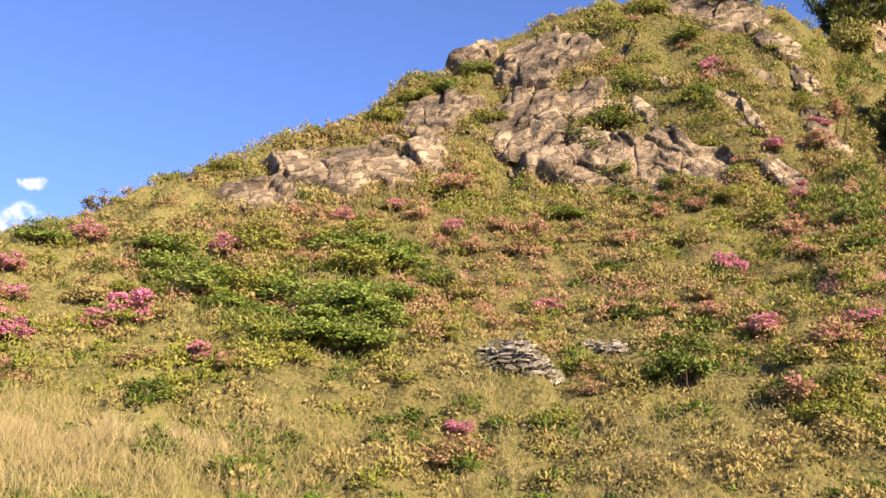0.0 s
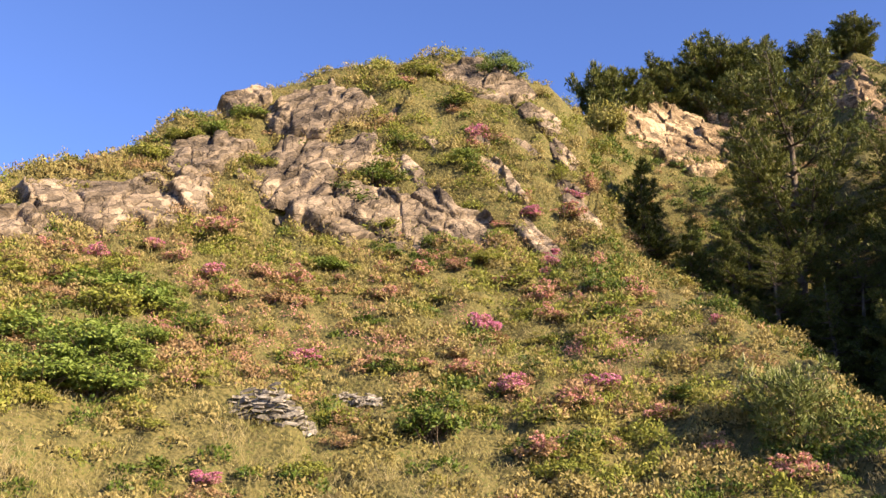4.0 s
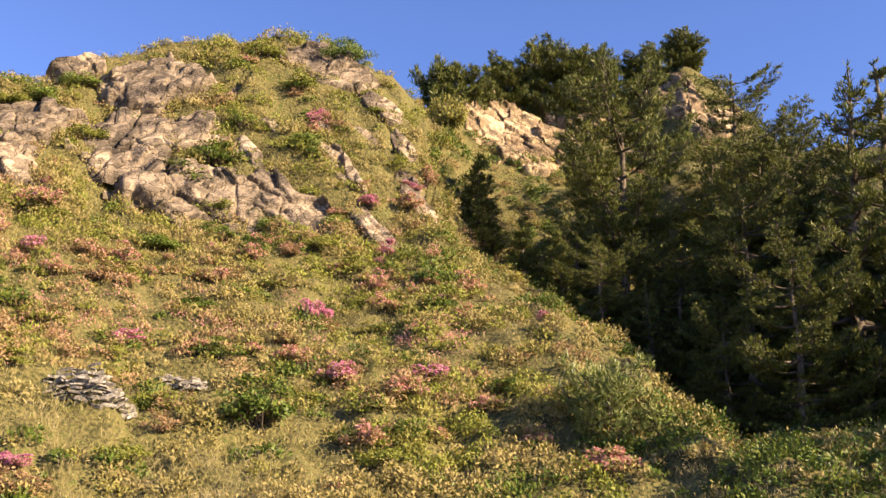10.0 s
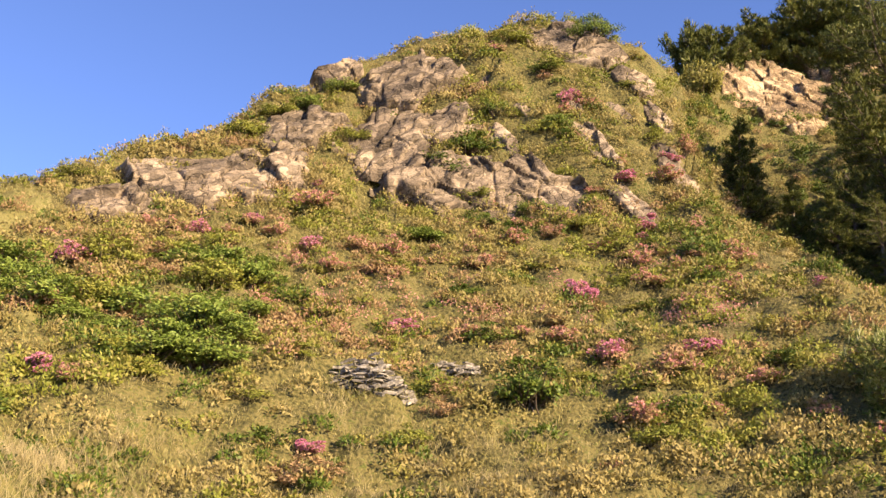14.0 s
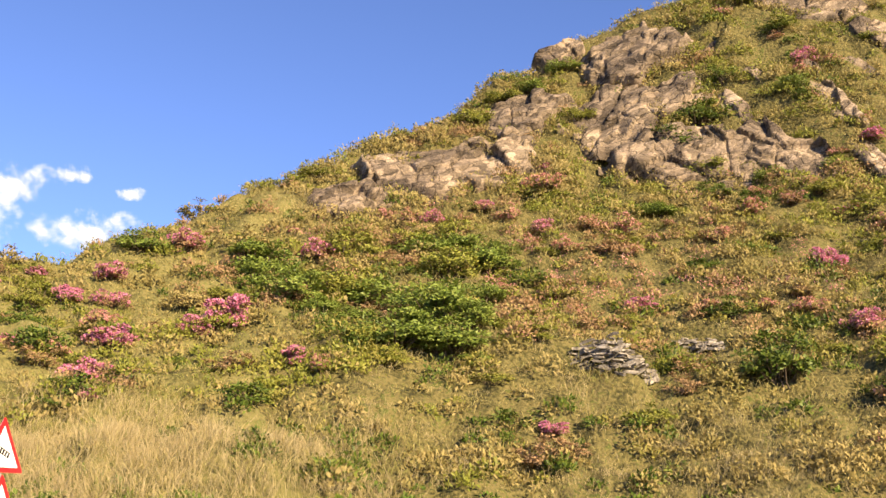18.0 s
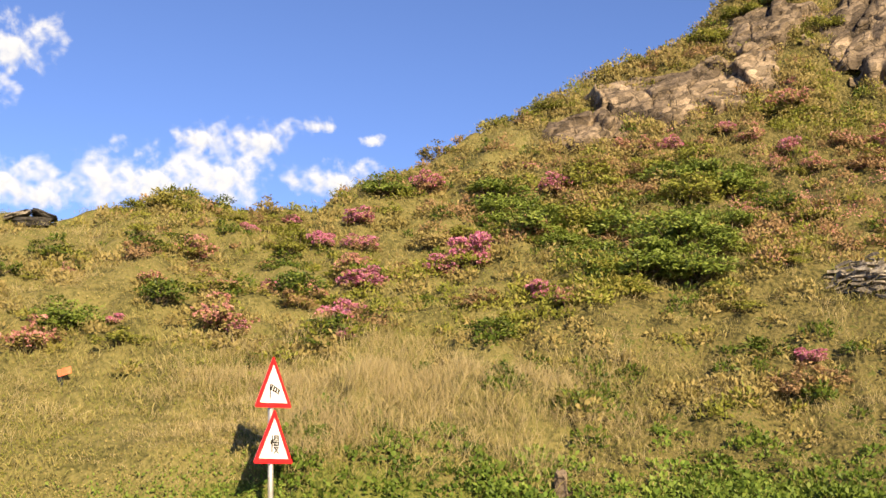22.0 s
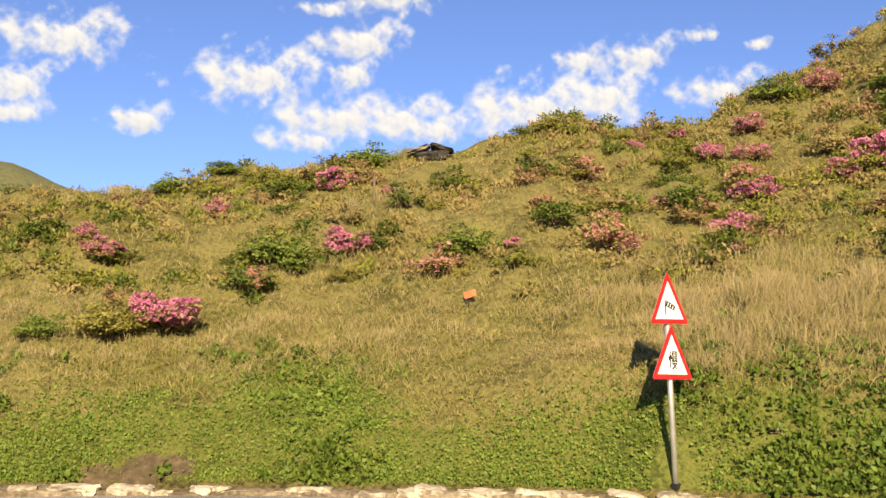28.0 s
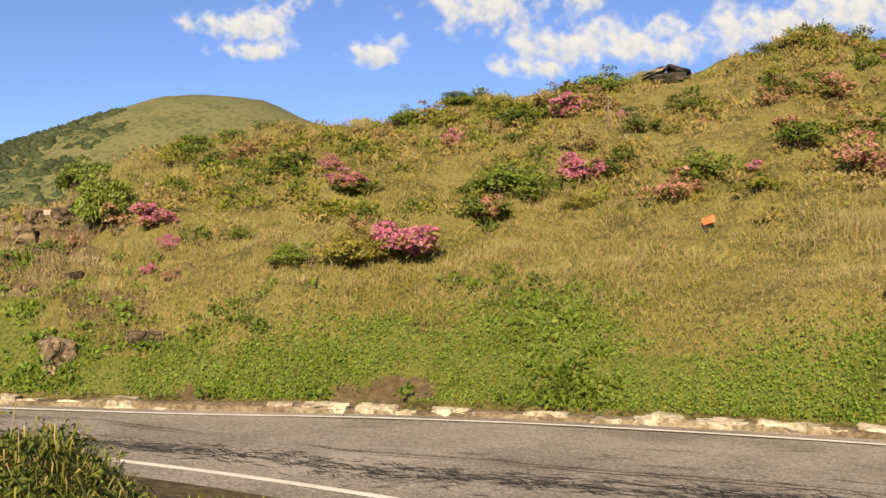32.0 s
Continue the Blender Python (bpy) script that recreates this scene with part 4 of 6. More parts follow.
AZALEAS_a = [(5.23, 25.08, 0.83, 1), (10.4, 26.52, 0.93, 1), (11.36, 21.36, 0.85, 0.9), (2.46, 19.98, 0.59, 1), (14.44, 30.52, 0.85, 0.9), (14.28, 31.53, 0.78, 0.8), (16.26, 32.64, 0.93, 0.6), (14.12, 32.73, 0.61, 0.5), (13.68, 29.41, 0.63, 0.8), (12.86, 27.88, 1.01, 0.4), (13.13, 34.2, 0.74, 0.5), (12.49, 29.13, 0.7, 0.4), (12.15, 20.14, 0.82, 0.5), (13.12, 17.12, 1.09, 0.4), (15.74, 23, 0.61, 0.7), (5.42, 29.25, 1.31, 0.4), (3.9, 28.02, 0.78, 0.5), (3.77, 31.68, 1.42, 0.4), (3.91, 32.61, 0.55, 0.6), (1.78, 30.73, 0.77, 0.7)]
AZALEAS_b = [(0.26, 29.87, 0.83, 0.6), (2.33, 29.86, 0.83, 0.4), (2.01, 25.64, 0.7, 0.5), (9.68, 22.63, 0.93, 0.6), (10.49, 21.05, 1.01, 0.4), (8.88, 23.86, 0.83, 0.3), (12.91, 33.08, 0.61, 0.4), (13.11, 31.73, 0.67, 0.4), (15.6, 31.37, 1.18, 0.5), (9.75, 32.19, 0.66, 0.4), (5.52, 27.59, 0.62, 0.4), (15.51, 27.5, 0.87, 0.4), (13.68, 26.93, 0.75, 0.4), (9.19, 19.91, 1.06, 0.2), (10.63, 19.82, 0.6, 0.3), (12.4, 18.61, 0.72, 0.2), (13.74, 17.92, 0.61, 0.3), (11.15, 36.49, 0.9, 0.3), (13.31, 33.52, 0.52, 0.4), (7.85, 18.66, 0.43, 0.3)]
AZALEAS_c = [(14.27, 25.08, 0.94, 0.3), (12.59, 24.5, 0.6, 0.3), (6.79, 24.56, 0.62, 0.3), (7.96, 24.15, 0.55, 0.35), (-2.74, 27.5, 1.06, 0.7), (-4.16, 22.22, 1.1, 0.8), (-4.76, 21.98, 0.73, 0.7), (-2.52, 20.84, 0.68, 0.9), (-1.97, 20.31, 0.55, 0.4), (-6.25, 27.16, 0.99, 0.7), (-7.47, 24.69, 0.84, 0.6), (-7.06, 23.72, 0.87, 0.6), (-8.01, 23.61, 0.68, 0.8), (-9.37, 25.17, 0.51, 0.9), (-9.87, 23.57, 0.49, 0.9), (-6.8, 22.14, 0.75, 0.4), (-6.22, 21.11, 0.95, 0.9), (-6.25, 19.59, 0.99, 0.6), (-5.7, 18.23, 0.41, 0.9), (-7.15, 20.84, 0.59, 0.5)]
AZALEAS_d = [(-8.18, 20.95, 0.48, 0.7), (-7.64, 18.04, 0.52, 0.6), (-3.77, 28.84, 0.48, 0.7), (1.76, 30.8, 0.6, 0.6), (-13.72, 12.47, 1.23, 1), (-16.39, 13.37, 0.9, 0.7), (-17, 13.35, 0.52, 0.6), (-16.57, 16.57, 0.69, 0.7), (-15.55, 19.19, 0.93, 0.8), (-12.83, 16.24, 0.94, 0.9), (-13.99, 19.28, 0.39, 0.6), (-12.11, 19.65, 0.5, 0.4), (-9.77, 17.48, 0.38, 0.9), (-10.72, 16.21, 1.04, 0.3), (-13.44, 14.34, 0.73, 0.25), (-10.28, 21.55, 1.03, 0.5), (-9.99, 19.05, 0.69, 0.3), (-8.09, 18.11, 1.17, 0.3), (-8.85, 19.99, 0.59, 0.4), (-16.46, 21.21, 0.51, 0.6)]
AZALEAS_e = [(-18.56, 10.28, 0.9, 0.8), (-17.67, 10.17, 0.43, 1), (-16.91, 9.3, 0.36, 0.6), (-16.48, 9.55, 0.41, 0.5), (-19.55, 10.11, 0.94, 0.1), (-19.67, 9.24, 0.46, 0.25), (7.1, 29.75, 0.44, 0.15), (8.58, 30.03, 0.57, 0.3), (9.54, 29.63, 0.93, 0.4), (4.62, 28.93, 0.79, 0.2), (3.37, 28.99, 0.93, 0.6), (2.93, 28.2, 0.64, 0.3), (1.08, 29.66, 0.62, 0.1), (-1.16, 29.75, 0.81, 0.15), (-0.43, 29.68, 0.56, 0.3), (6.45, 29.03, 0.54, 0.4), (10.91, 29.87, 0.81, 0.2), (12.06, 29.23, 0.58, 0.6), (12.8, 28.55, 0.59, 0.3), (13.6, 28.25, 0.85, 0.1)]
AZALEAS_f = [(14.32, 27.08, 0.64, 0.15), (14.1, 25.69, 0.66, 0.3), (12.65, 26.67, 0.94, 0.4), (8.11, 28.34, 0.79, 0.2), (13.47, 34.5, 1.16, 0.6), (14.15, 34.2, 0.71, 0.3), (12.59, 35.22, 0.57, 0.1), (7.33, 29.2, 0.55, 0.15), (15.32, 26.53, 0.91, 0.3), (15.17, 28.82, 0.88, 0.4), (10.37, 31.04, 1.05, 0.2), (14.06, 29.58, 0.74, 0.6), (14.22, 32.08, 0.75, 0.3), (17.2, 33.16, 1.04, 0.1)]
AZALEAS = AZALEAS_a + AZALEAS_b + AZALEAS_c + AZALEAS_d + AZALEAS_e + AZALEAS_f
SHRUBS_a = [(7.19, 21.18, 1.42, 23), (7.18, 26.92, 0.91, 3), (6.9, 31.23, 1.24, 2), (8.28, 33.45, 1.85, 3), (9.4, 33.95, 1.61, 3), (11.82, 36.77, 1.49, 1), (1.6, 34.85, 1.29, 1), (2.82, 35.8, 1.24, 1), (3.83, 36.13, 1.26, 2), (5.14, 36.83, 1.3, 2), (21.03, 38.76, 1.74, 20), (15.9, 34.97, 1.12, 1), (12.36, 33.33, 1.01, 2), (11, 31.78, 1.13, 2), (12.83, 31.32, 0.94, 2), (11.77, 25.73, 0.92, 0), (17.85, 28.73, 1.12, 0), (5.19, 34.59, 1.2, 1), (9.26, 32.55, 1.14, 1), (11.97, 30.17, 1.08, 1)]
SHRUBS_b = [(-4.21, 26.79, 1.63, 2), (-2.97, 24.1, 1.58, 2), (-4.18, 25.8, 1.14, 2), (-2.08, 27.73, 1.52, 1), (-0.89, 24.82, 2.02, 2), (0.3, 23.26, 1.89, 2), (-0.55, 22.24, 1.8, 2), (0.64, 22.25, 1.56, 2), (0.05, 28.01, 1.69, 2), (1.54, 27.28, 1.64, 2), (-1.96, 24.56, 1.47, 1), (-1.26, 22.02, 1.07, 1), (0.48, 26.54, 1.59, 1), (-7.43, 27.06, 1.23, 2), (-3.32, 31.67, 1.07, 1), (7.27, 27.07, 0.92, 3), (7.19, 31.16, 1.24, 2), (-10.62, 17.23, 1.19, 2), (-12.39, 16.99, 0.56, 3), (-13.71, 15.24, 1.21, 2)]
SHRUBS_c = [(-18.32, 19.76, 1.02, 1), (-16.55, 21.8, 1.34, 2), (-13.05, 23.99, 0.89, 1), (-12.22, 23.81, 1.02, 0), (-11.73, 24.02, 0.87, 1), (-10.73, 24.33, 0.87, 11), (-14.05, 11.86, 1.08, 0), (-14.93, 10.99, 0.69, 2), (-8.63, 22.83, 0.79, 1), (-12.29, 15.45, 0.58, 0), (-18.08, 13.41, 1.08, 3), (-20.64, 18.79, 0.9, 2), (-19.7, 19.65, 0.75, 2), (-17.1, 20.85, 0.88, 11), (-13.42, 15.4, 0.87, 2), (-25.77, 12.29, 0.95, 22), (-19.86, 9.97, 0.95, 22), (-21.88, 14.21, 0.7, 2), (-22.25, 13.51, 0.84, 2), (-24.4, 13.99, 0.75, 12)]
SHRUBS_d = [(-25.13, 13.11, 0.76, 12), (-16.66, 11.1, 0.64, 2), (-14.87, 10.83, 0.69, 2), (-15.99, 12.42, 0.86, 1), (-14.14, 11.6, 1.07, 0), (-16.94, 18.71, 0.95, 1), (-19.6, 19.87, 0.76, 2), (-14.08, 15.24, 0.89, 2), (-19.74, 13.12, 0.76, 2), (-20.61, 17.99, 0.59, 12), (-10.94, 17.13, 0.87, 2), (-4.57, 27.07, 1.05, 2), (-3.56, 26.42, 1.31, 2), (-2.39, 23.67, 1.03, 2), (-1.61, 23.54, 1.15, 2), (-1.25, 26.47, 1.3, 1), (-0.33, 23, 1.24, 2), (0.91, 22.88, 1.24, 2), (1.42, 25.21, 1.1, 2), (0.28, 22.31, 1.2, 2)]
SHRUBS_e = [(-0.77, 21.75, 0.94, 1), (1.09, 21.85, 0.71, 2), (2.04, 27.98, 1.08, 2), (0.99, 28.39, 1.25, 2), (-0.42, 28.46, 1.1, 1), (-2.62, 25.8, 0.99, 1), (-3.79, 24.31, 0.93, 1), (0.33, 25.71, 1.4, 2), (-1.97, 28.25, 0.94, 1), (2.25, 24.08, 0.79, 1), (-4.82, 24.81, 0.82, 1), (-1.44, 24.87, 1.22, 2)]
SHRUBS = SHRUBS_a + SHRUBS_b + SHRUBS_c + SHRUBS_d + SHRUBS_e
def planted(x, y, wide, tall=1.0, turn=0.0, sink=0.05):
    return Matrix.Translation(on_land(x, y, -sink)) @ Matrix.Rotation(turn, 4, "Z") @ Matrix.Diagonal((wide, wide, wide * tall, 1))


AZALEA_KINDS = {}
for level, mats, blooms, label in (
        (3, (STEM, SCRUB, PINK), 900, "azalea shrub covered in vivid magenta blossom"),
        (2, (STEM, RUST, PINK), 400, "azalea shrub with scattered pink blossom over olive leaves"),
        (1, (STEM, SCRUB, ROSE), 290, "azalea shrub with faded rose blossom and brownish leaves"),
        (0, (STEM, RUST, ROSE), 110, "rusty-leaved azalea shrub almost without blossom")):
    AZALEA_KINDS[level] = [(shrub_meshes(100 + 10 * level + k, mats, 1000, blooms), label) for k in range(3)]
rng = np.random.RandomState(11)
for x, y, wide, pinkness in AZALEAS:
    level = 3 if pinkness > 0.75 else 2 if pinkness > 0.5 else 1 if pinkness > 0.22 else 0
    meshes, label = AZALEA_KINDS[level][rng.randint(3)]
    ob = shrub("azalea", meshes, label, "shrub", "azaleas on the slope")
    ob.matrix_basis = planted(x, y, wide * 1.05, rng.uniform(0.7, 0.95), rng.uniform(0, 6.3))
SHRUB_KINDS = {}
for kind, mat, label in ((0, LEAF_YELLOW, "yellow-green leafy shrub on the slope"), (1, LEAF_OLIVE, "olive-green shrub on the slope"),
                         (2, LEAF_GREEN, "fresh green leafy shrub on the slope"), (3, LEAF_DARK, "dark green dense shrub on the slope")):
    SHRUB_KINDS[kind] = [(shrub_meshes(200 + 10 * kind + k, (STEM, mat), 2600, 0, 0.068, 0.75, 48), label) for k in range(3)]
COLUMN = (shrub_meshes(351, (STEM, LEAF_GREEN), 5500, 0, 0.075, 0.85, 70, 0.2), "dense upright bright green shrub on bare earth")
for x, y, wide, kind in SHRUBS:
    meshes, label = COLUMN if kind == 22 else SHRUB_KINDS[int(kind) % 10][rng.randint(3)]
    ob = shrub("shrub", meshes, label, "shrub", "green shrubs on the slope")
    ob.matrix_basis = planted(x, y, wide * 1.15, rng.uniform(0.5, 0.75) * (1.35 if kind == 23 else 2.3 if kind >= 20 else 0.45 if kind > 9 else 1), rng.uniform(0, 6.3), (0.2 if 9 < kind < 20 else 0.12) * wide)


# ---- pines ----
def pine_meshes(seed, height, reach, bare=0.15, whorls=10, each=5, form="cone", needle=0.21, mat=None, bend=0.06, candles=0, twigs=18, blades_each=12, rise=0.12):
    """Meshes of a pine: a trunk, tiers of limbs with flat sprays of twigs, and brushes of needles standing up on them."""
    r = np.random.RandomState(seed)
    t = np.linspace(0, 1, 9)
    sway = np.cumsum(r.normal(0, bend * height / 9, (9, 2)), 0)
    trunk = np.c_[sway, t * height - 0.3]
    pieces = [tube(trunk, 0.022 * height * (1 - t) ** 0.8 + 0.018, 8)]
    spots, ways = [], []
    shapes = {"cone": lambda u: 0.10 + 0.90 * (1 - u) ** 0.8, "round": lambda u: math.sqrt(max(0.05, 1 - (1.5 * u - 0.5) ** 2)),
              "spread": lambda u: 0.35 + 0.65 * math.sin(math.pi * (0.25 + 0.62 * u)), "flat": lambda u: 0.35 + 0.65 * u}
    for w in range(whorls):
        u0 = (w + 0.5 * r.rand()) / whorls
        for k in range(each if u0 < 0.85 else 3):
            u = min(0.99, u0 + r.uniform(-0.3, 0.3) / whorls)
            f = bare + (1 - bare) * u
            p = np.array([np.interp(f, t, trunk[:, n]) for n in range(3)])
            long = reach * shapes[form](u) * r.uniform(0.55, 1.15)
            a = w * 1.1 + (k + r.uniform(-0.3, 0.3)) * 2 * math.pi / each
            way = np.array([math.cos(a), math.sin(a), 0])
            side = np.array([-way[1], way[0], 0])
            g = np.linspace(0, 1, 6)[:, None]
            lift = (rise + 0.35 * u * u) * r.uniform(0.5, 1.4)
            line = p + way * long * g + np.array([0, 0, long]) * (lift * g - 0.12 * np.sin(math.pi * g) + 0.10 * g ** 3) + np.c_[r.normal(0, 0.03 * long, (6, 2)) * g, 0 * g]
            pieces.append(tube(line, 0.009 * height * (1 - g[:, 0] * 0.85) * (0.4 + 0.6 * (1 - u)) + 0.006, 5))
            at = lambda v: np.array([np.interp(v, g[:, 0], line[:, n]) for n in range(3)])
            count = max(3, int(twigs * (long / reach) + 2))
            for m in range(count):
                v = 0.25 + 0.72 * (m + r.rand()) / count
                q = at(v)
                out = way * 0.6 + side * (1 if m % 2 else -1) * r.uniform(0.5, 1.0) + [0, 0, r.uniform(-0.05, 0.28)]
                tip = q + unit(out) * long * (0.42 - 0.22 * v) * r.uniform(0.6, 1.25)
                pieces.append(tube(np.stack([q, (q + tip) / 2 - [0, 0, 0.02], tip]), [0.011, 0.008, 0.004], 4))
                steps = max(2, int(np.linalg.norm(tip - q) / 0.12))
                for h in range(1, steps + 1):
                    spots.append(q + (tip - q) * h / steps + r.normal(0, 0.035, 3))
                    ways.append(out)
            spots.append(line[-1])
            ways.append(way)
    for u in np.linspace(0.8, 1.0, 14):      # the leading shoot
        spots.append(np.array([np.interp(u, t, trunk[:, n]) for n in range(3)]) + r.normal(0, 0.03, 3))
        ways.append(unit(np.array([r.normal(0, 0.5), r.normal(0, 0.5), 1.0])))
    spots, ways = np.array(spots), unit(np.array(ways))
    base, out = np.repeat(spots, blades_each, 0), np.repeat(ways, blades_each, 0)
    n = len(base)
    axis = unit(r.normal(0, 0.5, (n, 3)) + 0.4 * out + [0, 0, 0.75])
    made = [("trunk", mesh_np("trunk", *joined(pieces), BARK, True)),
            ("crown", mesh_np("crown", *blades(base + r.normal(0, 0.025, base.shape), axis, needle * r.uniform(0.7, 1.25, n), needle * r.uniform(0.13, 0.2, n), r, 0.05), mat or NEEDLE))]
    if candles:
        high = spots[np.argsort(-spots[:, 2])[:candles * 3]][::3]
        tip = np.stack([r.normal(0, 0.02, len(high)), r.normal(0, 0.02, len(high)), r.uniform(0.14, 0.26, len(high))], 1)
        made += [("shoot", mesh_np("shoot", *tube(np.stack([a, a + b * 0.6, a + b]), [0.022, 0.019, 0.005], 5), SHOOT)) for a, b in zip(high, tip)]
    return made


def pine(meshes, x, y, scale, turn, label, lean=0.0, sink=0.1, group="pines by the gully", name="pine_tree"):
    ob = tagged(new(name), label, "tree", group)
    for n, me in meshes:
        part(n, me, ob)
    ob.matrix_basis = Matrix.Translation(on_land(x, y, -sink)) @ pose(0, 0, 0, 0, lean, turn) @ Matrix.Diagonal((min(scale, scale ** 0.3), min(scale, scale ** 0.3), scale, 1))
    return ob


TALL = [pine_meshes(1, 9.6, 2.6, 0.05, 10, 5), pine_meshes(2, 9.6, 2.6, 0.04, 10, 5), pine_meshes(3, 9.0, 3.1, 0.06, 9, 5, "spread")]
# Pine past the right edge of view, added to cast shade into the gully.
SHADE_PINE = pine_meshes(3, 9.0, 3.1, 0.06, 8, 5, "spread", 0.34, twigs=12, blades_each=8)
WIDE = pine_meshes(4, 8.4, 2.9, 0.26, 9, 6, "spread", rise=0.3)
ROUND = [pine_meshes(5, 4.0, 2.0, 0.08, 8, 7, "round", 0.26, twigs=18), pine_meshes(6, 3.4, 1.4, 0.2, 7, 6, "round", 0.24)]
SMALL = pine_meshes(7, 4.2, 1.25, 0.03, 11, 6, "cone", 0.22, twigs=9)
YOUNG = pine_meshes(8, 1.7, 1.0, 0.02, 7, 6, "round", 0.17, NEEDLE_PALE, candles=44, twigs=8, rise=0.5)
# meshes, bearing, distance, scale, turn, label
for me, b, d, s, turn, label in (
        (WIDE, 38.7, 39, 1.2, 20, "spreading pine with forked bare lower limbs"),
        (TALL[0], 49.8, 30, 1.07, 0, "tall full pine at the edge of the gully"), (TALL[1], 52.3, 30.5, 1.03, 70, "tall full pine at the edge of the gully"),
        (TALL[2], 45.2, 32.5, 0.78, 130, "broad dark pine in the gully"), (TALL[2], 45.1, 43, 0.74, 200, "pine rising behind the gully"), (TALL[2], 47.4, 41, 0.66, 20, "pine rising behind the gully"),
        (TALL[2], 55.0, 28.0, 0.5, 250, "broad dark pine in the gully"), (TALL[0], 43.6, 34.0, 0.45, 300, "broad dark pine in the gully"), (TALL[2], 48.0, 36.0, 0.68, 20, "broad dark pine in the gully"),
        (TALL[2], 47.3, 28.0, 0.6, 75, "broad dark pine in the gully"), (TALL[0], 51.0, 34.5, 0.66, 160, "broad dark pine in the gully"), (TALL[2], 54.4, 33.0, 0.5, 100, "broad dark pine in the gully"),
        (TALL[0], 40.2, 33.5, 0.42, 190, "low pine filling the dark of the gully"), (TALL[2], 37.3, 34.5, 0.42, 280, "low pine filling the dark of the gully"), (TALL[2], 43.6, 29.5, 0.42, 40, "low pine filling the dark of the gully"),
        (ROUND[0], 34.9, 52.5, 1.2, 40, "dense dark round-crowned pine on the crest"), (ROUND[1], 32.0, 52, 1.062, 10, "small pine on the rocky crest"), (ROUND[0], 36.8, 52.5, 1.003, 200, "dense dark round-crowned pine on the crest"),
        (ROUND[0], 29.6, 49.5, 0.932, 120, "dark pine on the rocky crest"), (ROUND[1], 28.2, 49, 1.792, 220, "dark pine on the rocky crest"), (ROUND[1], 30.4, 50.5, 0.62, 300, "dark pine on the rocky crest"),
        (ROUND[0], 42.5, 54, 0.595, 70, "low wind-shaped pine on the crag"), (ROUND[0], 40.2, 53.5, 0.72, 170, "low wind-shaped pine on the crag"),
        (SMALL, 30.4, 40.5, 0.95, 0, "slim young conifer in the gully"), (SMALL, 33.0, 37.5, 0.7, 90, "slim young conifer in the gully"), (SMALL, 35.2, 36.5, 0.75, 190, "slim young conifer in the gully"),
        
        # Pines beyond bearing 56.5 are added out of view to shade the gully.
        (TALL[2], 56.8, 35.5, 0.6, 10, "unseen tall pine added to shade the gully"), (TALL[2], 58.5, 33.5, 0.62, 80, "unseen tall pine added to shade the gully"), (TALL[2], 60.5, 36, 0.75, 150, "unseen tall pine added to shade the gully"), (TALL[2], 63, 34.5, 1.0, 220, "unseen tall pine added to shade the gully"), (TALL[2], 66, 36.5, 1.05, 290, "unseen tall pine added to shade the gully"), (TALL[2], 57.6, 37.5, 0.55, 45, "unseen tall pine added to shade the gully"), (TALL[2], 59.7, 39, 0.6, 120, "unseen tall pine added to shade the gully"), (TALL[2], 62.5, 39.5, 0.85, 250, "unseen tall pine added to shade the gully"), (TALL[2], 65, 32, 0.85, 15, "unseen tall pine added to shade the gully"), (TALL[2], 72, 31.5, 0.5, 170, "unseen tall pine added to shade the gully"), (TALL[2], 67.5, 30.5, 0.45, 130, "unseen tall pine added to shade the gully"), (TALL[2], 57.5, 27, 0.42, 310, "unseen pine added to shade the gully"), (TALL[0], 68.5, 36.5, 0.75, 95, "unseen tall pine added to shade the gully"), (TALL[2], 75.5, 36.5, 0.7, 240, "unseen tall pine added to shade the gully"),
        (TALL[2], 66, 22.5, 0.5, 100, "unseen pine added to shade the gully"), (TALL[2], 46.2, 36.5, 0.82, 160, "broad dark pine in the gully"), (TALL[2], 43.6, 38.5, 0.6, 50, "broad dark pine in the gully"), (TALL[2], 44.8, 36, 0.6, 250, "broad dark pine in the gully"), (TALL[2], 40.4, 36.5, 0.5, 330, "low pine filling the dark of the gully"),
        # Low pines added to cover the spreading pine's lower trunk with dark.
        (TALL[2], 38.6, 35.5, 0.46, 115, "low pine filling the dark of the gully"), (TALL[2], 41.6, 35.5, 0.52, 215, "low pine filling the dark of the gully"), (TALL[2], 36.0, 37.5, 0.4, 315, "low pine filling the dark of the gully")):
    x, y = polar(b, d)
    pine(SHADE_PINE if b > 56.5 else me, float(x), float(y), s, turn, label)
x, y = polar(37.6, 22.6)
pine(YOUNG, float(x), float(y), 1.0, 0, "bushy young pine with pale upright shoots", group="young pine")
x, y = polar(22.7, 39.5)
wind = tagged(new("windswept_tree"), "wind-flattened small tree on the rocky summit", "tree")
for n, me in shrub_meshes(9, (BARK, LEAF_DARK), 5000, 0, 0.042, 0.5, 44):
    part("branches" if n == "wood" else "crown", me, wind)
part("trunk", mesh_np("trunk", *joined([tube(np.array([(0.02 * k, 0, -0.3), (0.03 * k, 0.01, -0.05), (0.09 * k, 0.03 * k, 0.12)]), [0.035, 0.028, 0.016], 6) for k in (-1, 0.4, 1.6)]), BARK, True), wind)
wind.matrix_basis = Matrix.Translation(on_land(float(x), float(y), 0.45)) @ pose(0, 0, 0, 0, -12, 10) @ Matrix.Diagonal((2.2, 1.7, 2.2, 1))

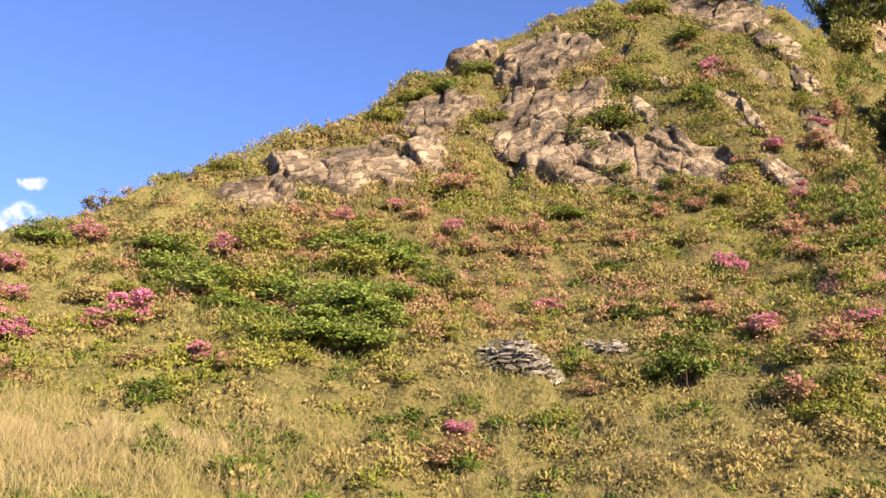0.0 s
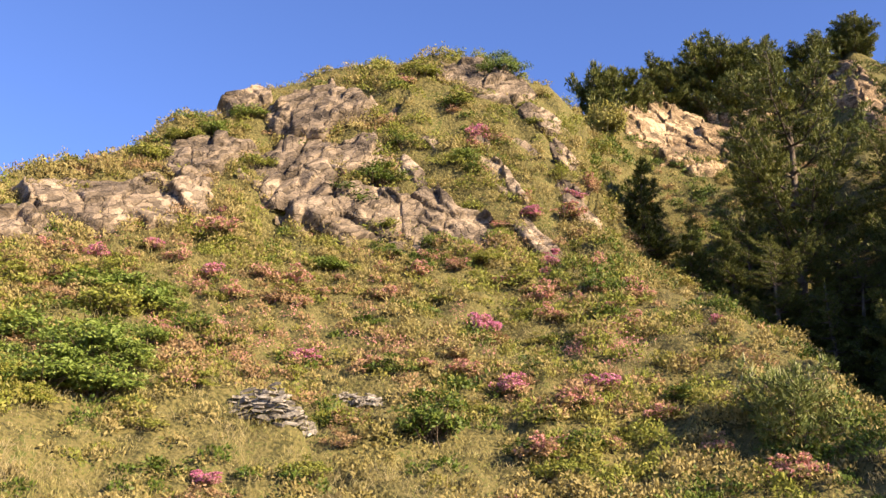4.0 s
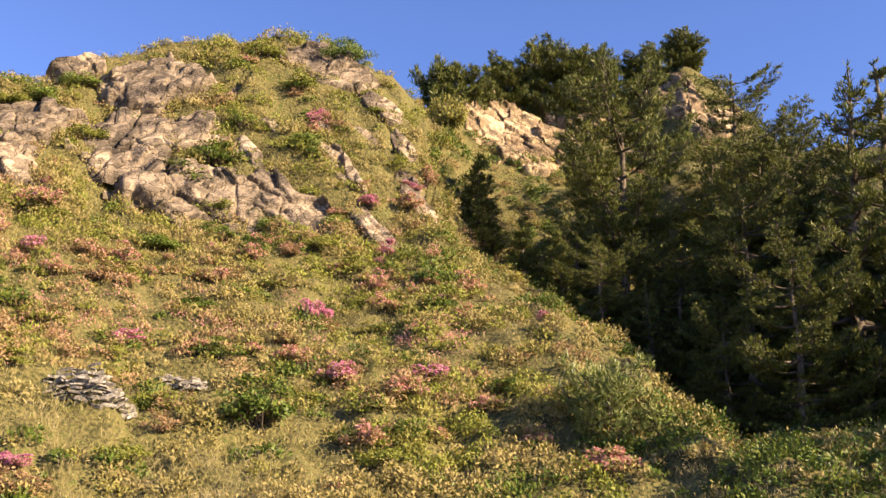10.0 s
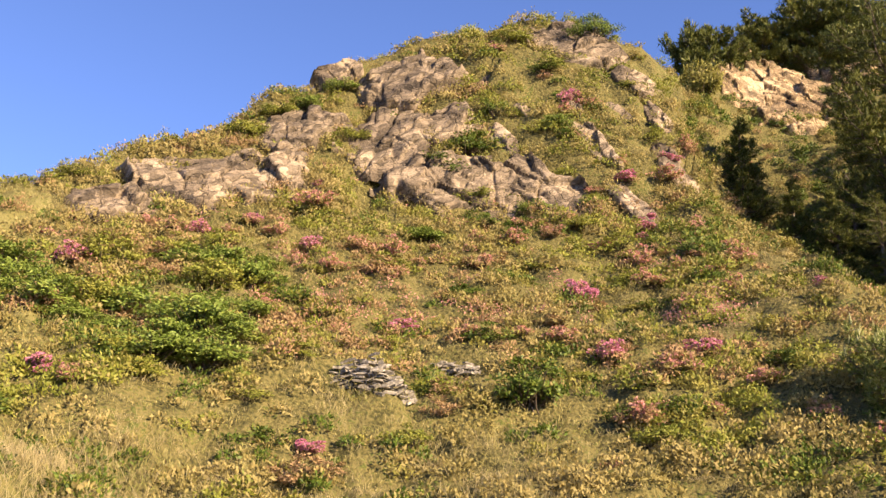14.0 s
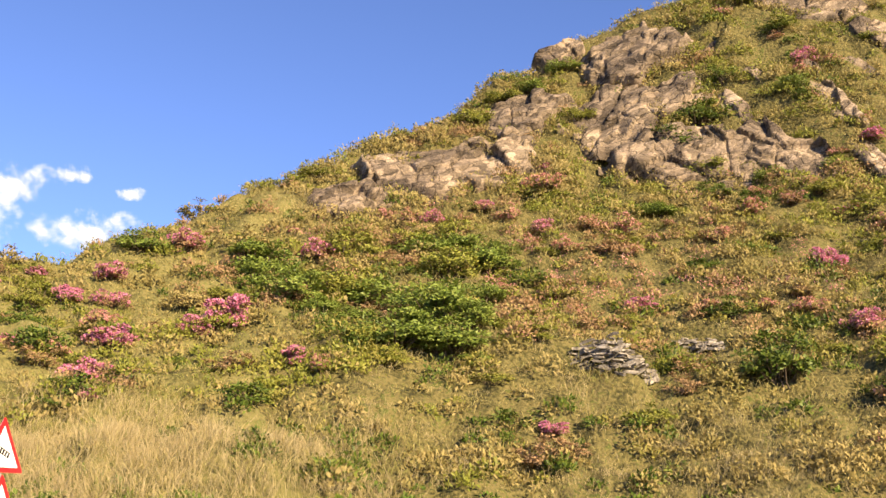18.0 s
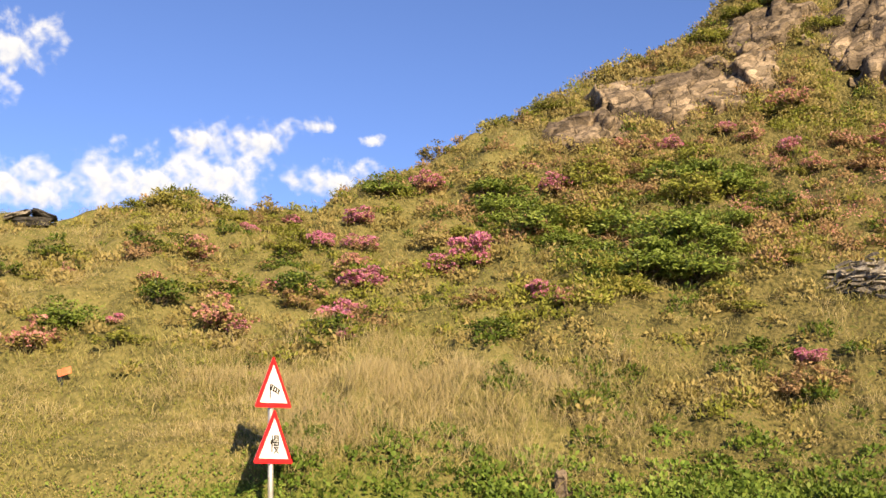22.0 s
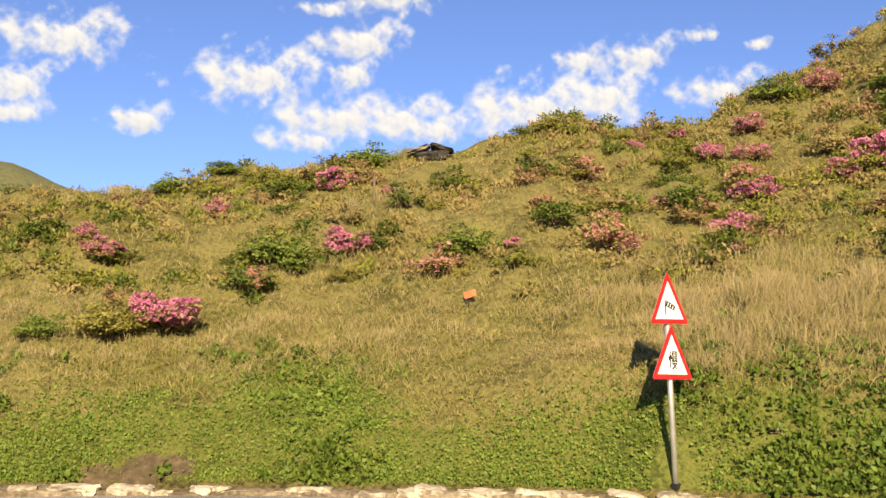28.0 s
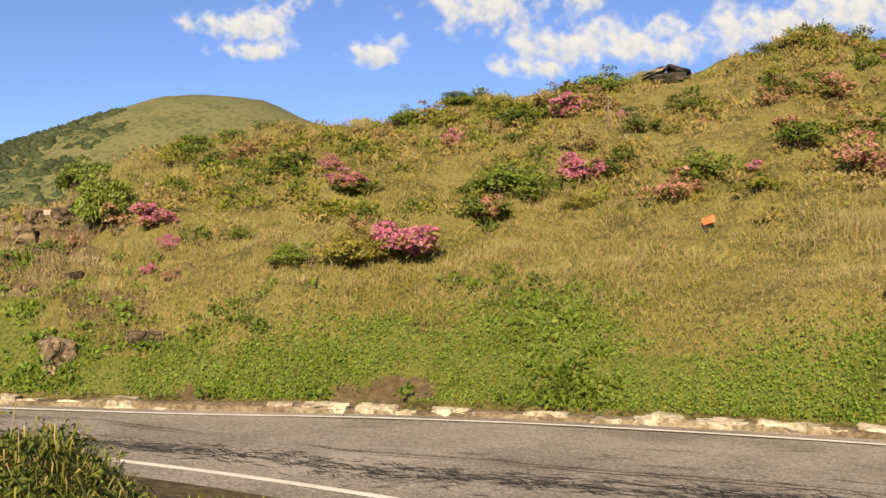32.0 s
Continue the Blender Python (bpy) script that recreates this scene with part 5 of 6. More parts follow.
# low scrub bushes all over the slope
LOW_KINDS = [(shrub_meshes(300 + k, (STEM, mat), 900, 0, 0.085, 0.8, 26), label) for k, (mat, label) in enumerate(((LEAF_OLIVE, "low olive scrub bush on the slope"), (LEAF_DARK, "low dark green scrub bush on the slope"), (SCRUB, "low brownish scrub bush on the slope"), (LEAF_OLIVE, "low green scrub bush on the slope"), (RUST, "low reddish scrub bush on the slope"), (LEAF_DARK, "low dark green scrub bush on the slope")))]
r, x, y, z, b = scatter(520, 57, 0.12, 0.97, -60, 33)
want = np.clip((z - 2.6) / 2, 0, 1) * np.interp(b, [-30, -8], [0.6, 0.95]) * np.clip(0.9 + 0.8 * vnoise(x, y, 5, 66), 0.1, 1)
for k in np.where((r.rand(len(x)) < want) & ~((np.abs(b + 33.7) < 2.5) & (z > 6.2)))[0]:
    meshes, label = LOW_KINDS[r.randint(6)]
    ob = shrub("scrub_bush", meshes, label, "shrub", "scrub bushes on the slope")
    ob.matrix_basis = planted(float(x[k]), float(y[k]), r.uniform(0.55, 1.25), r.uniform(0.5, 0.85), r.uniform(0, 6.3), 0.12)

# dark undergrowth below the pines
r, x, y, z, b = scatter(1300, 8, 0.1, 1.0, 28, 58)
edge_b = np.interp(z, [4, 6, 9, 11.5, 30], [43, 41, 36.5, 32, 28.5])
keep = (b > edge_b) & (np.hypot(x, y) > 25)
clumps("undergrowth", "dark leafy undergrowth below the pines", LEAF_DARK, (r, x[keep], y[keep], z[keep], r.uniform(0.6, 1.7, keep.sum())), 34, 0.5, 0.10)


# ---- warning signs ----
def plate(name, corners, z, thick, mat, parent, label="", round_by=0.0):
    """A flat piece in the sign's plane (x across, z up), facing -y at depth -z."""
    bm = bmesh.new()
    pts = []
    n = len(corners)
    for k, (cx, cz) in enumerate(corners):
        if not round_by:
            pts.append((cx, cz))
            continue
        p, a, b = Vector((cx, cz)), Vector(corners[k - 1]), Vector(corners[(k + 1) % n])
        pa, pb = p + (a - p).normalized() * round_by, p + (b - p).normalized() * round_by
        for t in (0, 0.25, 0.5, 0.75, 1):
            q = pa * (1 - t) ** 2 + p * 2 * t * (1 - t) + pb * t * t
            pts.append((q.x, q.y))
    f = bm.faces.new([bm.verts.new((px_, -z, pz_)) for px_, pz_ in pts])
    ext = bmesh.ops.extrude_face_region(bm, geom=[f])
    bmesh.ops.translate(bm, vec=(0, thick, 0), verts=[v for v in ext["geom"] if isinstance(v, bmesh.types.BMVert)])
    bmesh.ops.recalc_face_normals(bm, faces=bm.faces)
    return part_bm(name, bm, mat, parent, label)


def box(bm, x0, x1, y0, y1, z0, z1, m=None):
    got = bmesh.ops.create_cube(bm, size=1, matrix=(m or Matrix()) @ Matrix.Translation(((x0 + x1) / 2, (y0 + y1) / 2, (z0 + z1) / 2)) @ Matrix.Diagonal((x1 - x0, y1 - y0, z1 - z0, 1)))
    return got["verts"]


FOOT_B, FOOT_D = -20.85, 14.45
fx, fy = [float(q) for q in polar(FOOT_B, FOOT_D)]
sign = tagged(new("road_sign"), "two red-bordered white warning triangles on a leaning steel post", "road sign")
bm = bmesh.new()
bmesh.ops.create_cone(bm, cap_ends=True, segments=16, radius1=0.038, radius2=0.038, depth=2.85, matrix=Matrix.Translation((0, 0, 1.30)))
part_bm("post", bm, STEEL, sign, "galvanised steel post", True)
SIDE = 0.80


def triangle(zb, side, grow=0.0):
    h = side * 0.866
    return [(-side / 2, zb), (side / 2, zb), (0, zb + h)]


def inner(zb, side, rim):
    c = zb + side * 0.2887
    k = 1 - rim / (side * 0.2887)
    return [(x * k, c + (z - c) * k) for x, z in triangle(zb, side)]


for n, (zb, dx, tip) in enumerate(((2.20, 0.0, 0), (1.47, 0.0, 2))):
    s = new("sign_plate")
    s.parent = sign
    s.matrix_basis = Matrix.Translation((dx, -0.05, zb)) @ pose(0, 0, 0, 0, tip, 0) @ Matrix.Diagonal((1.06, 1, 1.04, 1) if n else (1, 1, 1, 1))
    me_ob = plate("border", triangle(0, SIDE), 0.0, 0.006, RED, s, "red border", 0.045)
    plate("face", inner(0, SIDE, 0.062), 0.003, 0.004, WHITE, s, "white face")
    plate("back", triangle(0.012, SIDE - 0.03), -0.012, 0.006, STEEL, s, "grey back", 0.045)
    marks = bmesh.new()
    if n == 0:   # windsock
        for x0, x1, z0, z1 in ((-0.119, -0.099, 0.10, 0.34),):
            box(marks, x0, x1, -0.009, -0.003, z0, z1)
        m = Matrix.Translation((-0.10, 0, 0.315)) @ Matrix.Rotation(radians(24), 4, "Y")
        for k in range(4):
            hgt = 0.065 - 0.009 * k
            box(marks, 0.02 + k * 0.062, 0.055 + k * 0.062, -0.009, -0.003, -hgt, hgt * 0.6, m)
        box(marks, 0.0, 0.25, -0.0085, -0.003, 0.026, 0.038, m)
        box(marks, 0.0, 0.25, -0.0085, -0.003, -0.05, -0.042, m)
    else:        # the character for slow, stroke by stroke
        for x0, x1, z0, z1 in ((-0.085, -0.07, 0.08, 0.38), (-0.115, -0.10, 0.22, 0.29), (-0.06, -0.045, 0.24, 0.31),
                               (-0.02, 0.10, 0.365, 0.38), (-0.02, -0.005, 0.29, 0.38), (0.085, 0.10, 0.29, 0.38), (-0.02, 0.10, 0.328, 0.340), (-0.02, 0.10, 0.288, 0.30),
                               (-0.03, 0.11, 0.255, 0.268), (-0.03, 0.11, 0.19, 0.203), (-0.03, -0.015, 0.19, 0.268), (0.095, 0.11, 0.19, 0.268), (0.01, 0.022, 0.19, 0.268), (0.052, 0.064, 0.19, 0.268),
                               (-0.02, 0.10, 0.155, 0.168)):
            box(marks, 0.86 * x0 - 0.003, 0.86 * x1 + 0.003, -0.009, -0.003, 0.067 + 0.86 * z0, 0.073 + 0.86 * z1)
        for a in (-42, 42):
            box(marks, -0.075, 0.07, -0.009, -0.003, -0.010, 0.010, Matrix.Translation((0.038, 0, 0.165)) @ Matrix.Rotation(radians(a), 4, "Y"))
    bmesh.ops.transform(marks, matrix=Matrix.Translation((0.01, 0, 0.035)) @ Matrix.Diagonal((0.84, 1, 0.80, 1)), verts=marks.verts)
    part_bm("symbol", marks, BLACK, s, "black painted symbol")
    bm = bmesh.new()
    box(bm, -0.05, 0.05, 0.012, 0.09, 0.16, 0.20)
    box(bm, -0.05, 0.05, 0.012, 0.09, 0.40, 0.44)
    part_bm("clamp", bm, STEEL, s)
sign.matrix_basis = Matrix.Translation((fx, fy, 0.12)) @ Matrix.Rotation(radians(-2.0), 4, Vector((fx, fy, 0)).normalized()) @ pose(0, 0, 0, 0, 0, 73)
bm = bmesh.new()
box(bm, -0.05, 0.05, -0.05, 0.05, -0.1, 0.12)
bmesh.ops.bevel(bm, geom=bm.edges, offset=0.012, segments=2)
part_bm("post_base", bm, BLACK, sign, "dark base collar")

# ---- far mountain ----
fb = np.linspace(-100, -36, 90)
top_el = np.interp(fb, [-100, -80, -72, -68.4, -64, -60.5, -57, -55.2, -53, -49, -44, -36], [1, 3.6, 5.6, 6.8, 8.5, 9.65, 9.9, 9.75, 8.9, 7.6, 6.2, 4])
fr = np.linspace(0, 1, 30)
FB, FR = np.meshgrid(fb, fr, indexing="ij")
fd = 420 + 480 * FR
mx, my = polar(FB, fd)
peak = EYE + 780 * np.tan(np.radians(top_el))[:, None]
mz = -45 + (peak + 45) * np.sin(np.clip(FR / 0.75, 0, 1.33) * math.pi / 2) ** 1.1 + 3 * vnoise(mx, my, 60, 3) + 1.5 * vnoise(mx, my, 22, 5)
a, b = FB.shape
i, j = [q.ravel() for q in np.meshgrid(np.arange(a - 1), np.arange(b - 1), indexing="ij")]
mountain = new("backdrop_mountain", mesh_np("backdrop_mountain", np.stack([mx, my, mz], -1).reshape(-1, 3), np.stack([i * b + j, (i + 1) * b + j, (i + 1) * b + j + 1, i * b + j + 1], 1), FAR_GRASS, True))
tagged(mountain, "distant grassy mountain with dark woods on its flank", "mountain", kind="structure")
# ---- clouds ----
def cloud_material(seed):
    m = bpy.data.materials.new("cloud")
    m.use_nodes = True
    nt, n = m.node_tree, m.node_tree.nodes
    n.remove(n["Principled BSDF"])
    tc = n.new("ShaderNodeTexCoord")
    mp = n.new("ShaderNodeMapping")
    mp.inputs["Location"].default_value = (seed * 3.7, seed * 1.9, seed)
    nt.links.new(tc.outputs["Object"], mp.inputs["Vector"])
    tx = n.new("ShaderNodeTexNoise")
    tx.inputs["Scale"].default_value, tx.inputs["Detail"].default_value, tx.inputs["Roughness"].default_value = 0.011, 8, 0.58
    nt.links.new(mp.outputs[0], tx.inputs["Vector"])
    # roundish body with a flatter foot
    sep = n.new("ShaderNodeSeparateXYZ")
    nt.links.new(tc.outputs["Generated"], sep.inputs[0])

    def calc(op, a, b, c=None):
        q = n.new("ShaderNodeMath")
        q.operation = op
        for k, v in enumerate((a, b, c)):
            if v is None:
                continue
            if isinstance(v, (int, float)):
                q.inputs[k].default_value = v
            else:
                nt.links.new(v, q.inputs[k])
        return q.outputs[0]

    u = calc("MULTIPLY_ADD", sep.outputs[0], 2.0, -1.0)
    v = calc("MULTIPLY_ADD", sep.outputs[1], 2.0, -0.8)
    rad = calc("ADD", calc("MULTIPLY", u, u), calc("MULTIPLY", v, v))
    puff = n.new("ShaderNodeTexNoise")
    puff.inputs["Scale"].default_value, puff.inputs["Detail"].default_value, puff.inputs["Roughness"].default_value = 0.021, 9, 0.58
    nt.links.new(mp.outputs[0], puff.inputs["Vector"])
    body = calc("ADD", calc("MULTIPLY_ADD", tx.outputs["Fac"], 2.3, -0.86), calc("MULTIPLY", rad, -0.95))
    dens = calc("ADD", body, calc("MULTIPLY_ADD", puff.outputs["Fac"], 0.7, -0.35))
    mr = n.new("ShaderNodeMapRange")
    mr.inputs["From Min"].default_value, mr.inputs["From Max"].default_value = -0.15, 0.55
    mr.interpolation_type = "SMOOTHSTEP"
    nt.links.new(dens, mr.inputs["Value"])
    # shade of undersides and puffs is painted into the emission colour
    aside = n.new("ShaderNodeMapping")
    aside.inputs["Location"].default_value = (seed * 3.7 + 9, seed * 1.9 + 14, seed)
    nt.links.new(tc.outputs["Object"], aside.inputs["Vector"])
    puff_2 = n.new("ShaderNodeTexNoise")
    for key in ("Scale", "Detail", "Roughness"):
        puff_2.inputs[key].default_value = puff.inputs[key].default_value
    nt.links.new(aside.outputs[0], puff_2.inputs["Vector"])
    lit = calc("ADD", calc("MULTIPLY_ADD", calc("SUBTRACT", puff.outputs["Fac"], puff_2.outputs["Fac"]), 1.0, 0.6), calc("MULTIPLY", v, 0.35))
    shade = n.new("ShaderNodeValToRGB")
    shade.color_ramp.elements[0].color, shade.color_ramp.elements[1].color = (0.60, 0.66, 0.80, 1), (1.0, 0.97, 0.94, 1)
    shade.color_ramp.elements[0].position, shade.color_ramp.elements[1].position = 0.05, 0.75
    nt.links.new(lit, shade.inputs[0])
    em, tr, mx = n.new("ShaderNodeEmission"), n.new("ShaderNodeBsdfTransparent"), n.new("ShaderNodeMixShader")
    em.inputs[1].default_value = CLOUD_GLOW
    nt.links.new(shade.outputs[0], em.inputs[0])
    nt.links.new(mr.outputs[0], mx.inputs[0])
    nt.links.new(tr.outputs[0], mx.inputs[1])
    nt.links.new(em.outputs[0], mx.inputs[2])
    nt.links.new(mx.outputs[0], n["Material Output"].inputs[0])
    return m


CLOUD_GLOW = 0.46
CLOUD_MATS = [cloud_material(s) for s in range(5)]
# bearing, elevation, width and height in degrees
CLOUDS = [(-52.8, 17.12, 11, 5), (-42.66, 15.89, 13.7, 5.5), (-37.45, 17.84, 6.5, 3.2), (-49.1, 13.18, 5, 2.5), (-38.79, 13.82, 12.6, 3.7), (-27.62, 14.46, 16.4, 6.4), (-33.2, 13.15, 9.9, 2.7), (-25.44, 16.76, 4.6, 2.7), (-22.08, 16.91, 6.5, 3.2), (-17.96, 14.94, 7.6, 3.2), (-16.03, 16.8, 2.7, 1.1), (-55.16, 14.52, 5.7, 4.1), (-54.95, 13, 5, 1.8), (-39.99, 12.44, 9.9, 2.3), (-19.37, 17.61, 2.3, 1.4), (-39.18, 19.15, 6.1, 1.4), (-56.81, 14.27, 8, 2.7), (-55.9, 12.88, 6.1, 1.8), (-49.24, 13.17, 5, 3), (-35.47, 20.56, 8.8, 5), (-37.23, 17.69, 8, 3.2), (-37.93, 16.06, 4.2, 3.2), (-35.29, 13.79, 11.4, 3.7), (-24.01, 15.02, 7.2, 7.8), (-18.58, 17.61, 1.5, 1.4)]
for k, (cb, ce, cw, ch) in enumerate(CLOUDS):
    d = 2600 + 12 * k
    w, h = d * math.tan(radians(cw)) / 2, d * math.tan(radians(ch)) / 2
    g = np.linspace(-1, 1, 9)
    X, Y = np.meshgrid(g * w, g * h, indexing="ij")
    verts = np.stack([X, Y, 0 * X], -1).reshape(-1, 3)
    i, j = [q.ravel() for q in np.meshgrid(np.arange(8), np.arange(8), indexing="ij")]
    ob = new("backdrop_cloud", mesh_np("backdrop_cloud", verts, np.stack([i * 9 + j, (i + 1) * 9 + j, (i + 1) * 9 + j + 1, i * 9 + j + 1], 1), CLOUD_MATS[k % 5]))
    x, y = polar(cb, d * math.cos(radians(ce)))
    ob.matrix_basis = look((float(x), float(y), EYE + d * math.sin(radians(ce))), (0, 0, EYE))
    ob.visible_shadow = False
    tagged(ob, "white fair-weather cloud low in a blue sky", "cloud", kind="structure")
# ---- tar repairs on the road: wandering seams, and a band of crazed tar ----
r = np.random.RandomState(19)
streaks = []


def tar_ribbon(at, off, half):
    """A ribbon of tar at these places along the edge line (in steps) and offsets from it."""
    p = np.stack([np.interp(at, np.arange(len(edge)), edge[:, k]) for k in (0, 1)], 1)
    o = unit(np.stack([np.interp(at, np.arange(len(edge)), edge_out[:, k]) for k in (0, 1)], 1))
    h = np.full(len(p), 0.0185 + 1.3e-6 * len(streaks))
    v = np.stack([np.c_[p + o * (off - half)[:, None], h], np.c_[p + o * (off + half)[:, None], h]], 1).reshape(-1, 3)
    k = np.arange(len(p) - 1)
    streaks.append((v, np.stack([2 * k, 2 * k + 2, 2 * k + 3, 2 * k + 1], 1)))


SEAM_AT, SEAM_OFF = [120, 155, 162, 170, 185, 215, 240], [-0.6, -0.9, -2.0, -2.95, -3.3, -3.4, -3.2]
BAND_AT, BAND_OFF = [120, 150, 161, 168, 175, 192, 240], [-1.4, -2.2, -3.1, -3.75, -4.2, -4.05, -3.9]
for shift, width in ((0.0, 0.022), (-0.16, 0.014), (0.07, 0.008)):
    a = np.arange(125, 225, 0.5)
    wave = 0.05 * vnoise(a, 0 * a + 9 * shift, 3.0, 83) + 0.02 * vnoise(a, 0 * a, 0.9, 84)
    tar_ribbon(a, np.interp(a, SEAM_AT, SEAM_OFF) + shift + wave, width * np.clip(0.75 + 0.9 * vnoise(a, 0 * a + 40 * shift, 4, 85), 0.05, 1.6))
for k in range(3000):      # short crazed strokes
    a0 = r.uniform(135, 225)
    n = 4
    a = a0 + np.linspace(0, r.uniform(0.4, 1.5), n)
    spread = r.normal(0, 0.27)
    if vnoise(a0, spread * 30, 3.5, 86) < -0.35:
        continue
    off = np.interp(a, BAND_AT, BAND_OFF) + spread + r.normal(0, 0.10) * np.linspace(-1, 1, n) + r.normal(0, 0.012, n)
    tar_ribbon(a, off, r.uniform(0.004, 0.015) * np.array([0.3, 1, 0.9, 0.2]))
for k in range(70):        # single streaks elsewhere
    a0, off = r.uniform(120, 225), r.uniform(-4.6, -0.7)
    a = a0 + np.linspace(0, r.uniform(0.8, 3.5), 4)
    tar_ribbon(a, off + r.normal(0, 0.02, 4), r.uniform(0.005, 0.013) * np.array([0.3, 1, 0.8, 0.2]))
a = np.arange(130, 225, 0.5)  # dark rim under the painted line
tar_ribbon(a, -0.11 + 0.02 * vnoise(a, 0 * a, 1.5, 87), 0.05 * np.clip(0.5 + vnoise(a, 0 * a, 5, 88), 0.05, 1))
tagged(new("tar_repairs", mesh_np("tar_repairs", *joined(streaks), TAR)), "wandering black tar seams on worn asphalt", "road repair", kind="stuff")


# ---- slate ledges, boulders ----
def slab_mesh(seed, size):
    r = np.random.RandomState(seed)
    bm = bmesh.new()
    k = r.randint(5, 8)
    ang = np.sort(r.uniform(0, 2 * np.pi, k))
    ring = [(math.cos(a) * size[0] / 2 * r.uniform(0.7, 1.1), math.sin(a) * size[1] / 2 * r.uniform(0.7, 1.1)) for a in ang]
    low = [bm.verts.new((x, y, -size[2] / 2)) for x, y in ring]
    high = [bm.verts.new((x * r.uniform(0.86, 1.0), y * r.uniform(0.86, 1.0), size[2] / 2 * r.uniform(0.6, 1.2))) for x, y in ring]
    bm.faces.new(high)
    bm.faces.new(low[::-1])
    for j in range(k):
        bm.faces.new((low[j], low[(j + 1) % k], high[(j + 1) % k], high[j]))
    me = bpy.data.meshes.new("slab")
    bm.to_mesh(me)
    bm.free()
    me.materials.append(SLATE)
    return me


SLABS = [slab_mesh(s, (0.40, 0.30, 0.055)) for s in range(8)]


def slate_ledge(x, y, wide, high, n, seed, label):
    r = np.random.RandomState(seed)
    ob = tagged(new("slate_ledge"), label, "rock", "slate ledges in the grass")
    base = on_land(x, y)
    ob.matrix_basis = Matrix.Translation(base)
    side = Vector((y, -x, 0)).normalized()
    for k in range(n):
        u, v = r.uniform(-1, 1), r.uniform(-1, 1)
        if u * u + v * v > 1:
            continue
        p = side * (u * wide / 2) - Vector((x, y, 0)).normalized() * (-v * high * 0.9)
        gx_, gy_ = x + p.x, y + p.y
        p.z = float(land(gx_, gy_)) - base.z + r.uniform(0.0, 0.62 * (1 - u * u) * min(1, high / 0.5))
        s = part("slab", SLABS[r.randint(8)], ob)
        s.matrix_basis = Matrix.Translation(p) @ pose(0, 0, 0, r.uniform(-16, 34), r.uniform(-30, 14), math.degrees(math.atan2(side.y, side.x)) + r.uniform(-25, 25)) @ Matrix.Scale(r.uniform(0.45, 1.05), 4)
    return ob


slate_ledge(3.97, 21.9, 1.75, 0.55, 170, 1, "stack of broken grey slate slabs in the grass")
slate_ledge(6.15, 23.3, 1.1, 0.22, 46, 2, "small ledge of pale slate slabs in the grass")


def boulder(x, y, size, mat, label, seed, turn=0.0, sink=0.25, lift=0.0):
    me = stone_mesh("boulder", size, seed, mat, 4, 0.2)
    for p in me.polygons:
        p.use_smooth = False
    ob = tagged(new("boulder", me), label, "rock", "loose rocks")
    ob.matrix_basis = Matrix.Translation(on_land(x, y, size[2] * (0.5 - sink) + lift)) @ pose(0, 0, 0, 0, 0, turn)
    return ob


SLATE_DARK = material("dark_slate", [(0.014, 0.013, 0.012), (0.035, 0.032, 0.028), (0.08, 0.074, 0.066)], 0.8, 3.0, 16.0, 0.8, 0.015)
BOULDERS = [
    (-16.26, 7.40, (0.62, 0.45, 0.42), ROCK, "brown-grey boulder in the eroded bank"),
    (-16.09, 7.26, (0.22, 0.2, 0.14), ROCK, "small brown stone below a boulder"),
    (-15.34, 8.48, (0.62, 0.3, 0.2), ROCK, "flat brown rock slab in the green bank"),
    (-21.98, 10.25, (0.75, 0.5, 0.35), ROCK, "pale rock on the bare earth"),
    (-20.94, 8.84, (0.5, 0.4, 0.3), ROCK, "rock on the bare earth"),
    (-22.74, 9.77, (0.3, 0.3, 0.3), ROCK, "rock on the bare earth"),
    (-24.08, 10.67, (0.35, 0.3, 0.2), KERB, "pale stone on the bare earth"),
    # Upright stone added in place of a brown eroded gap in the earth.
    (-1.56, 15.36, (0.15, 0.16, 0.55), ROCK, "narrow brown stone standing in for an eroded gap in the bank"),
    (-4.07, 14.26, (0.13, 0.12, 0.1), ROCK, "small brown stone in the bank"),
]
for k, (x, y, size, mat, label) in enumerate(BOULDERS):
    boulder(x, y, size, mat, label, 5 + k, 37 * k)
MARKER, STAKE, SKYLINE_ROCK = (-9.54, 15.65), (-13.56, 18.12), (-15.08, 22.62)
WEED = material("weed_leaf", [(0.03, 0.055, 0.012), (0.075, 0.115, 0.02), (0.15, 0.16, 0.038), (0.17, 0.105, 0.035)], 0.6, 4.0, mottle=0.3, by="island", through_leaf=0.3)

# ---- marker board and stake on the slope ----
mx_, my_ = MARKER
marker = tagged(new("marker_board"), "small tilted orange board on a dark stake", "marker")
marker.matrix_basis = Matrix.Translation(on_land(mx_, my_)) @ pose(0, 0, 0, -14, -18, 20)
bm = bmesh.new()
box(bm, -0.11, 0.11, -0.008, 0.008, 0.22, 0.34)
bmesh.ops.bevel(bm, geom=bm.edges, offset=0.003, segments=1)
part_bm("board", bm, ORANGE, marker)
bm = bmesh.new()
box(bm, -0.13, -0.06, 0.01, 0.05, -0.15, 0.24)
part_bm("stake", bm, BLACK, marker, "dark stake")
px_, py_ = STAKE
stake = tagged(new("stake"), "thin weathered wooden stake in the grass", "stake")
stake.matrix_basis = Matrix.Translation(on_land(px_, py_))
bm = bmesh.new()
bmesh.ops.create_cone(bm, cap_ends=True, segments=8, radius1=0.03, radius2=0.024, depth=0.9, matrix=Matrix.Translation((0, 0, 0.25)))
part_bm("post", bm, BARK, stake)

